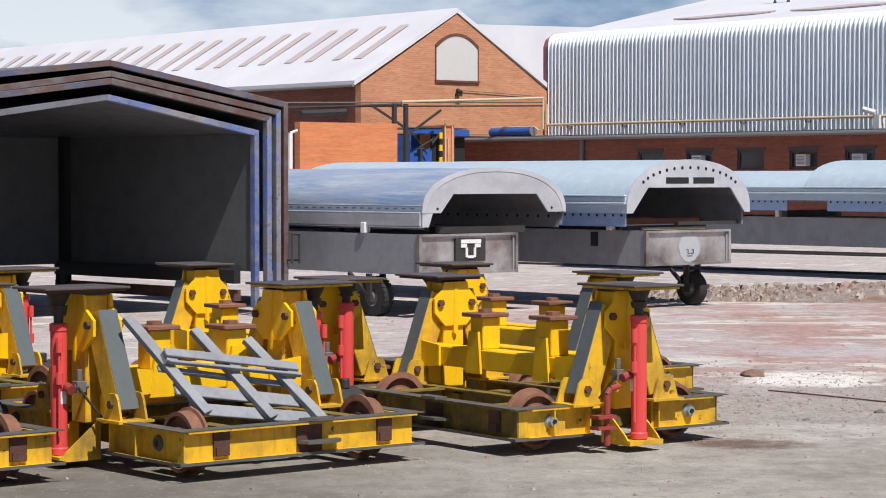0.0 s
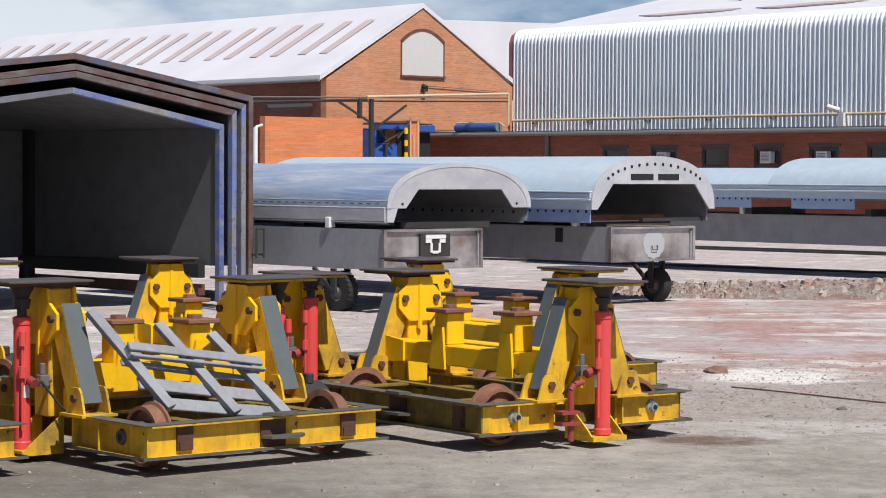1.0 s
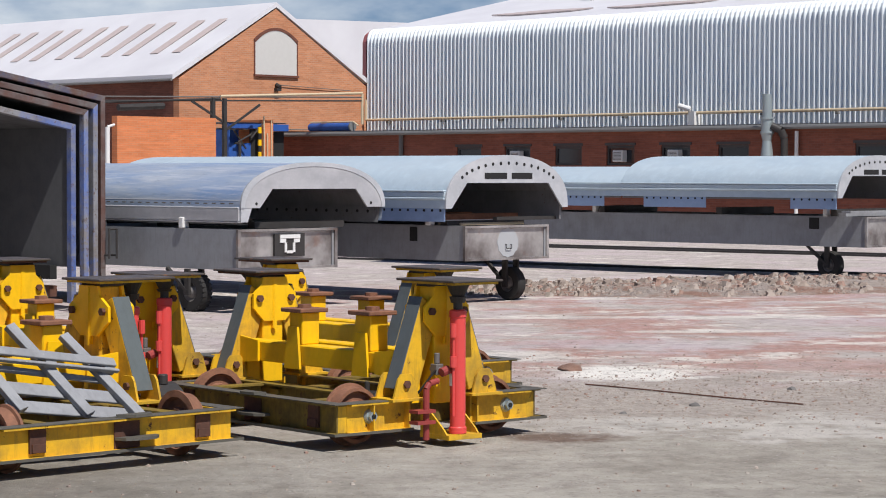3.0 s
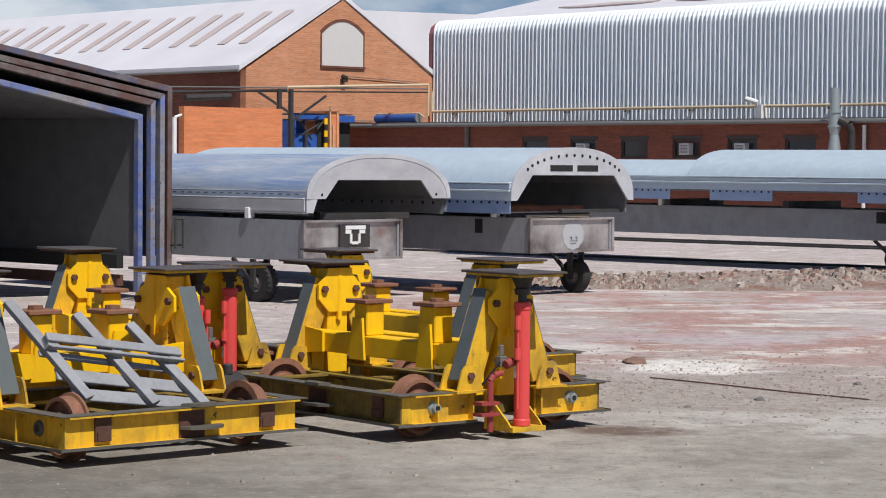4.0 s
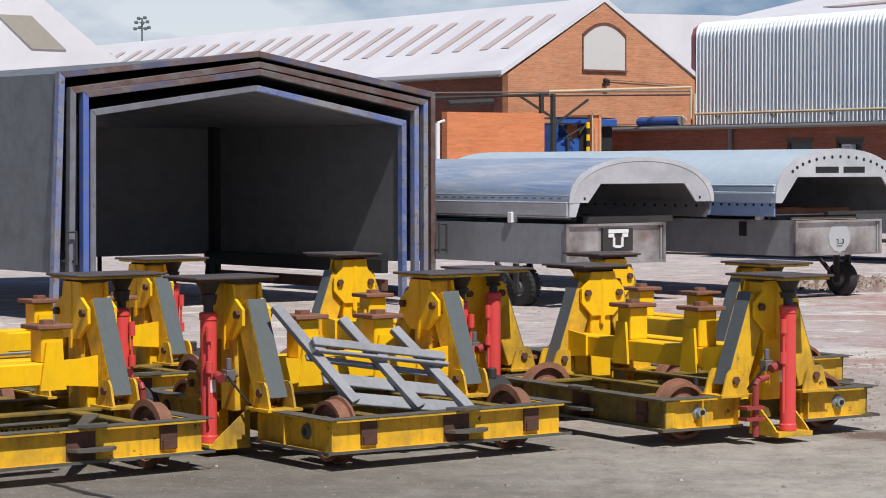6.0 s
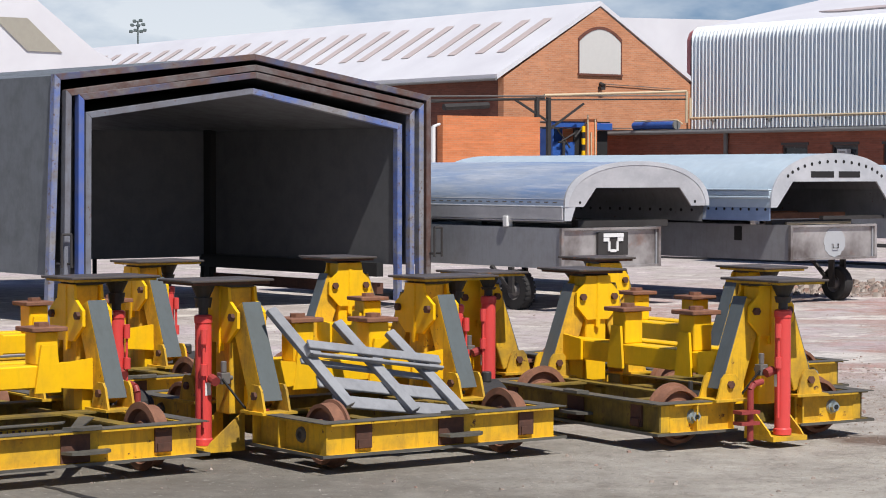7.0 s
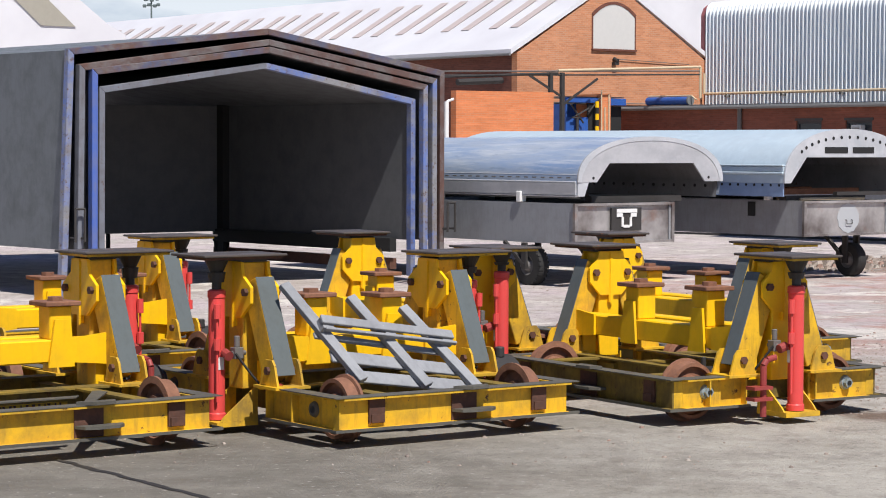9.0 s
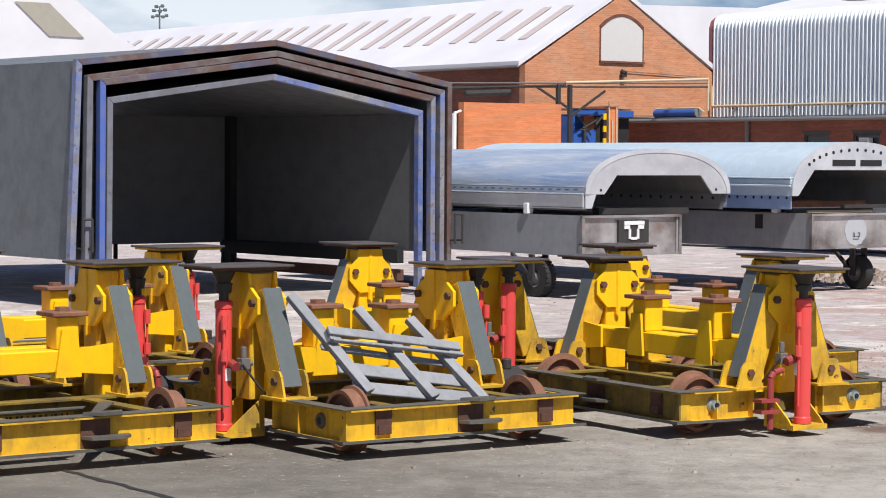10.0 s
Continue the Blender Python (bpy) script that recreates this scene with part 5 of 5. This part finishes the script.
def rails(parent, w, bands, y0, y1):
    """Longitudinal side rails on the shell's near side: (z0, z1, outward, material)."""
    for za, zb, out, mt in bands:
        b = bmesh.new()
        box(b, -w / 2 - out, -w / 2 + 0.05, y0, y1, za, zb)
        bevel(b, 0.008)
        part("side_rail", b, mt, parent)


def side_plates(parent, w, z0, z1, spans, mat):
    for ya, yb in spans:
        pl = new("side_plate")
        pl.parent = parent
        b = bmesh.new()
        box(b, -w / 2 + 0.02, -w / 2 + 0.035, ya, yb, z0, z1)
        part("plate", b, mat, pl, "blue-grey drilled side plate")
        b = bmesh.new()
        n = max(2, int((yb - ya) / 0.16))
        for i in range(n):
            yy = ya + (yb - ya) * (i + 0.5) / n
            tube(b, (-w / 2 + 0.014, yy, z1 - 0.06), (-w / 2 + 0.03, yy, z1 - 0.06), 0.022, 8)
        tagged(part("hole_row", b, black, pl), kind="stuff")


def packers(parent, w, ys, z0, z1):
    for yy in ys:
        b = bmesh.new()
        box(b, -w / 2 + 0.06, w / 2 - 0.06, yy - 0.07, yy + 0.07, z0, z1)
        part("timber_packer", b, darksteel, parent)


# bare aluminium shell on the first trailer
sx, sy = at(-0.31, 31.95, TA, 1.42, 0.0)
s1 = thing("roof_shell", sx, sy, 0, TA, "bare blue-tinted aluminium carriage roof shell on a trailer", "roof shell", "carriage roof shells")
shell(s1, 2.85, 1.50, 0.645, 0.0, 4.9, shell_raw, 0.2, 0.82)
end_sheet(s1, 2.86, 1.50, 0.65, -0.035, (0.24, 0.27), shell_sheet, 0.82, 0.36, [(-1.14, 1.56, 0.022), (1.14, 1.56, 0.022)], [])
rails(s1, 2.86, [(1.49, 1.515, 0.02, shell_end), (1.60, 1.615, -0.01, shell_end), (1.29, 1.315, 0.015, shell_end)], 0.01, 4.89)
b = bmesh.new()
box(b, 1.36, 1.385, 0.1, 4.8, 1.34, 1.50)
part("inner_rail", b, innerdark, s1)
for i in range(20):
    b = bmesh.new()
    tube(b, (1.352, 0.25 + 0.225 * i, 1.43), (1.36, 0.25 + 0.225 * i, 1.43), 0.024, 8)
    part("rail_hole", b, black, s1)
b = bmesh.new()
box(b, -1.452, -1.425, 0.0, 4.9, 1.318, 1.488)
part("side_skirt", b, shell_sheet, s1, "dull grey side skirt")
b = bmesh.new()
for i in range(26):
    box(b, -1.449, -1.437, 0.12 + 0.185 * i, 0.20 + 0.185 * i, 1.555, 1.572)
tagged(part("slot_row", b, hubgrey, s1, "row of short dark slots"), kind="stuff")
packers(s1, 1.9, (0.35, 2.4, 4.4), 1.201, 1.30)
b = bmesh.new()
prism(b, [(-1.42, 1.30), (-1.30, 1.30), (-1.22, 1.50), (-1.42, 1.50)], -0.03, -0.005)
part("corner_plate", b, shell_end, s1)
rim = arch_pts(2.87, 1.50, 0.655, 28, 0.82)
b = bmesh.new()
for (xa, za), (xb, zb) in zip(rim[:-1], rim[1:]):
    prism(b, [(xa, za), (xb, zb), (xb * 0.95, zb - 0.06 * min(1, (zb - 1.50) / 0.2)), (xa * 0.95, za - 0.06 * min(1, (za - 1.50) / 0.2))], -0.043, -0.037)
part("end_rim", b, shell_end, s1, "bright rolled rim")
# pale shell on the second
sx, sy = at(3.13, 34.13, TA, 0.86, 0.0)
s2 = thing("roof_shell", sx, sy, 0, TA, "pale primed carriage roof shell with a drilled end sheet", "roof shell", "carriage roof shells")
shell(s2, 2.80, 1.47, 0.81, 0.0, 8.2, shell_primed, 0.0, 0.78)
holes = []
for i in range(15):
    a = math.pi * (0.16 + 0.68 * i / 14)
    holes.append((-1.20 * math.cos(a), 1.66 + 0.50 * math.sin(a) ** 0.8, 0.027))
SLOTS = [(-0.55, -0.04, 1.915, 2.01), (0.07, 0.55, 1.915, 2.01)]


def drilled_end(parent, y):
    end_sheet(parent, 2.82, 1.47, 0.815, y, (0.34, 0.385), shell_end, 0.78, 0.13, holes, SLOTS)


drilled_end(s2, -0.035)
BANDS = [(1.72, 1.745, 0.03, shell_primed), (1.64, 1.715, 0.012, shell_primed), (1.60, 1.635, 0.03, shell_primed), (1.50, 1.598, -0.03, shell_blue)]
rails(s2, 2.80, BANDS, 0.0, 8.2)
side_plates(s2, 2.80, 1.27, 1.50, [(0.02, 1.55), (2.6, 4.2), (5.2, 6.8)], shell_blue)
packers(s2, 1.9, (0.5, 2.9, 5.4, 7.6), 1.201, 1.27)
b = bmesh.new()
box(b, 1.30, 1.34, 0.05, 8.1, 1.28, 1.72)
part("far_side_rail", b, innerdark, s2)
b = bmesh.new()
box(b, -0.1, 1.32, 0.12, 0.2, 1.275, 1.33)
part("cross_bar", b, darksteel, s2)
for yy in (0.9, 1.9, 2.6):
    b = bmesh.new()
    box(b, -0.7, 1.28, yy, yy + 0.12, 1.275, 1.37)
    bevel(b, 0.006)
    part("cross_bar", b, rust, s2, "rusty steel cross bar")
# stepped shell on the third
sx, sy = at(11.33, 41.74, TA, 0.86, 0.0)
s3 = thing("roof_shell", sx, sy, 0, TA, "pale stepped carriage roof shell on a long trailer", "roof shell", "carriage roof shells")
shell(s3, 2.80, 1.55, 0.81, 0.3, 5.5, shell_primed, 0.0, 0.78)
shell(s3, 2.80, 1.55, 0.60, 5.5, 11.8, shell_primed, 0.0, 0.78)
b = bmesh.new()
prism(b, [(x, z) for x, z in arch_pts(2.78, 1.55, 0.805, 28, 0.78)], 5.49, 5.52)
part("step_sheet", b, shell_primed, s3)
end_sheet(s3, 2.82, 1.55, 0.815, 0.26, (0.34, 0.42), shell_end, 0.78, 0.13, [(x, z + 0.08, r) for x, z, r in holes], [(a_, b_, c_ + 0.08, d_ + 0.08) for a_, b_, c_, d_ in SLOTS])
rails(s3, 2.80, [(za + 0.08, zb + 0.08, o, m_) for za, zb, o, m_ in BANDS], 0.3, 11.8)
side_plates(s3, 2.80, 1.34, 1.58, [(0.32, 1.36), (3.36, 4.91), (5.94, 7.4), (8.2, 10.2)], shell_blue)
packers(s3, 1.9, (0.7, 3.4, 6.4, 9.4), 1.201, 1.34)

# ---------------- trailer fittings ----------------
for t_, studs in ((t1, (1.2, 3.1, 5.0)), (t2, (0.75, 3.4, 6.2)), (t3, (0.9, 6.6))):
    for yy in studs:
        b = bmesh.new()
        box(b, -0.04, 0.08, yy - 0.05, yy + 0.05, 1.201, 1.36)
        bevel(b, 0.01)
        part("stop_block", b, whitepaint, t_, "small pale stop block")
b = bmesh.new()
box(b, 0.77, 1.16, -0.047, -0.032, 1.060, 1.115)
box(b, 0.77, 0.88, -0.047, -0.032, 1.0, 1.054)
box(b, 1.04, 1.15, -0.047, -0.032, 1.0, 1.054)
box(b, 0.86, 0.90, -0.047, -0.032, 0.86, 0.999)
box(b, 1.02, 1.06, -0.047, -0.032, 0.86, 0.999)
box(b, 0.901, 1.019, -0.047, -0.032, 0.845, 0.885)
part("white_bracket", b, whitepaint, t1, "white cast bracket")
# dark plate stands in for the shaded recess behind the bracket
b = bmesh.new()
box(b, 0.68, 1.26, -0.0305, -0.0, 0.80, 1.13)
part("recess", b, darksteel, t1)
b = bmesh.new()
prism(b, [(1.0 + 0.24 * math.cos(i * math.pi / 12) * (1 + 0.06 * math.sin(i * 2.3)), 0.93 + 0.225 * math.sin(i * math.pi / 12) * (1 + 0.05 * math.cos(i * 3.1))) for i in range(24)], 0.0145, 0.0195)
part("primer_patch", b, primer, t2, "pale worn primer patch")
b = bmesh.new()
tube(b, (0.94, -0.012, 0.90), (0.94, -0.012, 0.84), 0.006, 8)
tube(b, (0.94, -0.012, 0.84), (1.06, -0.012, 0.84), 0.006, 8)
tube(b, (1.06, -0.012, 0.84), (1.06, -0.012, 0.90), 0.006, 8)
tube(b, (0.94, -0.012, 0.90), (0.94, 0.018, 0.90), 0.006, 8)
tube(b, (1.06, -0.012, 0.90), (1.06, 0.018, 0.90), 0.006, 8)
part("latch_loop", b, darksteel, t2, "small steel latch loop")
b = bmesh.new()
box(b, 0.3, 1.75, 0.35, 0.42, 1.201, 1.24)
box(b, 0.3, 0.36, 0.42, 0.85, 1.201, 1.24)
box(b, 1.68, 1.75, 0.42, 0.85, 1.201, 1.24)
part("deck_rim", b, cream, t2, "pale rusty deck rim")
b = bmesh.new()
box(b, 0.0, 1.9, 0.45, 0.62, 1.201, 1.27)
box(b, -0.5, 1.8, 0.02, 0.22, 1.271, 1.31)
part("pale_board", b, board_mat, t3, "pale timber board on the deck")
for t_, spots in ((t3, ((1.05, 1.28, black),)), (t2, ((1.0, 1.16, black),))):
    for ya, yb, mt in spots:
        b = bmesh.new()
        box(b, -0.006, -0.001, ya, yb, 0.95 if mt is black else 0.72, 1.17)
        part("side_pocket", b, mt, t_)

# ---------------- rubble bank, stones, rails and slab edges ----------------
rng = random.Random(7)


def pebble(b, x, y, r, zf=0.6):
    n = 5
    rot = rng.random() * 6.28
    lo = []
    for i in range(n):
        a = rot + 2 * math.pi * i / n
        rr = r * rng.uniform(0.7, 1.2)
        lo.append(b.verts.new((x + rr * math.cos(a), y + rr * math.sin(a), -0.01)))
    hi = []
    for i in range(n):
        a = rot + 0.3 + 2 * math.pi * i / n
        rr = r * rng.uniform(0.35, 0.8)
        hi.append(b.verts.new((x + rr * math.cos(a), y + rr * math.sin(a), r * zf * rng.uniform(0.5, 1.2))))
    b.faces.new(hi)
    for i in range(n):
        k_ = (i + 1) % n
        b.faces.new((lo[i], lo[k_], hi[k_], hi[i]))


def rubble_y(x):
    return 39.0 + 0.06 * (x - 8) + 0.5 * math.sin(x * 0.7)


b = bmesh.new()
nx, ny = 90, 10
gv = []
for i in range(nx + 1):
    x = 2.5 + 22.0 * i / nx
    row = []
    for k_ in range(ny + 1):
        q = k_ / ny
        y = rubble_y(x) - 2.4 + 5.2 * q
        prof_ = max(0.0, math.sin(math.pi * q)) ** 0.8
        fade = min(1.0, max(0.0, (x - 2.5) / 4.0))
        z = prof_ * fade * (0.11 + 0.06 * math.exp(-((x - 8.5) / 2.5) ** 2) + 0.11 * noise.noise(Vector((x * 0.9, y * 0.9, 0))) + 0.05 * noise.noise(Vector((x * 3, y * 3, 4)))) - 0.012
        row.append(b.verts.new((x, y, z)))
    gv.append(row)
for i in range(nx):
    for k_ in range(ny):
        b.faces.new((gv[i][k_], gv[i + 1][k_], gv[i + 1][k_ + 1], gv[i][k_ + 1]))
struct("rubble_bank", b, dirt_m, "low bank of pale and reddish broken rubble", "rubble")
b = bmesh.new()
for _ in range(6500):
    x = rng.uniform(3.2, 24)
    q = rng.gauss(0.5, 0.26)
    if not 0.0 < q < 1.0:
        continue
    y = rubble_y(x) - 2.4 + 5.2 * q
    r = 0.020 + 0.10 * rng.random() ** 7
    v0 = len(b.verts)
    pebble(b, x, y, r, 0.8)
    b.verts.ensure_lookup_table()
    lift = (0.09 + 0.05 * math.exp(-((x - 8.5) / 2.5) ** 2)) * max(0.0, math.sin(math.pi * q)) * min(1.0, (x - 2.5) / 4.0)
    for v in b.verts[v0:]:
        v.co.z += lift
tagged(new("rubble_stones", mesh_of("rubble_stones", b, rubble_m)), "loose pale and brick-red rubble stones on the bank", "rubble", kind="stuff")
b = bmesh.new()
for _ in range(1500):
    y = 14 + 24 * rng.random() ** 1.3
    x = rng.uniform(-0.25, 0.34) * y
    pebble(b, x, y, 0.006 + 0.02 * rng.random() ** 4, 0.6)
for _ in range(7000):
    y = rng.triangular(16.8, 25.0, 20.5)
    pebble(b, rng.uniform(0.045, 0.40) * y + 0.6, y, 0.005 + 0.017 * rng.random() ** 4, 0.6)
tagged(new("grit", mesh_of("grit", b, rubble_m)), "scattered grit and small stones on the yard", "grit", kind="stuff")


def rail(p, q, name, label):
    b = bmesh.new()
    beam(b, (p[0], p[1], 0.02), (q[0], q[1], 0.02), 0.07, 0.06)
    bevel(b, 0.008)
    tagged(new(name, mesh_of(name, b, darksteel)), label, "rail")


for (xa, ya), (xb, yb) in (((-2.0, 69.8), (24.0, 45.2)), ((-3.0, 72.5), (25.0, 46.0)), ((-2.0, 55.6), (16.0, 41.0))):
    rail((xa, ya), (xb, yb), "track_rail", "dark steel rail set in the yard ground")
b = bmesh.new()
prev = None
for i in range(17):
    q = i / 16
    c = Vector((3.05 + 1.62 * q, 21.14 - 1.96 * q + 0.03 * math.sin(q * 7), 0.010))
    ring = [b.verts.new(c + Vector((0.77 * 0.007 * math.cos(a), 0.64 * 0.007 * math.cos(a), 0.007 * math.sin(a)))) for a in (k * math.pi / 3 for k in range(6))]
    if prev:
        for k in range(6):
            b.faces.new((prev[k], prev[(k + 1) % 6], ring[(k + 1) % 6], ring[k]))
    else:
        b.faces.new(ring)
    prev = ring
b.faces.new(prev)
bmesh.ops.recalc_face_normals(b, faces=b.faces)
tagged(new("steel_rod", mesh_of("steel_rod", b, rustdark)), "thin bent rusty rod lying on the ground", "rod")
b = bmesh.new()
bmesh.ops.create_icosphere(b, subdivisions=3, radius=1)
for v in b.verts:
    n_ = 1 + 0.35 * noise.noise(v.co * 1.6)
    v.co = Vector((v.co.x * 0.13 * n_ + 3.15, v.co.y * 0.2 * n_ + 22.84, max(0, v.co.z) * 0.07 * n_ - 0.004))
tagged(new("stone", mesh_of("stone", b, dirt_m, True)), "flat brown stone beside the lime spill", "stone")
for cx_, cy_, r_ in ((3.72, 19.2, 0.05), (4.9, 20.6, 0.045), (5.6, 19.4, 0.04), (3.0, 18.6, 0.035), (6.2, 21.5, 0.05)):
    b = bmesh.new()
    bmesh.ops.create_icosphere(b, subdivisions=2, radius=1)
    for v in b.verts:
        n_ = 1 + 0.4 * noise.noise(v.co * 2 + Vector((cx_, cy_, 0)))
        v.co = Vector((v.co.x * r_ * n_ + cx_, v.co.y * r_ * n_ + cy_, max(0, v.co.z) * r_ * 0.7 * n_ - 0.004))
    tagged(new("stone", mesh_of("stone", b, hubgrey, True)), "small dark stone lying on the gravel", "stone", "loose stones")
# broken edge of the concrete slab
b = bmesh.new()
prev = None
for i in range(33):
    q = i / 32
    x = -3.44 + 2.4 * q
    y = 14.12 - 2.9 * q
    jx = 0.02 * noise.noise(Vector((x * 9, y * 9, 2)))
    w_ = 0.016 + 0.012 * noise.noise(Vector((x * 6, 0, 0)))
    pts_ = [b.verts.new((x + jx - w_, y + jx - w_, 0.004)), b.verts.new((x + jx, y + jx, 0.012)), b.verts.new((x + jx + w_, y + jx + w_, 0.004))]
    if prev:
        b.faces.new((prev[0], prev[1], pts_[1], pts_[0]))
        b.faces.new((prev[1], prev[2], pts_[2], pts_[1]))
    prev = pts_
struct("slab_joint", b, darksteel, "dark broken joint between concrete slabs", "slab joint")
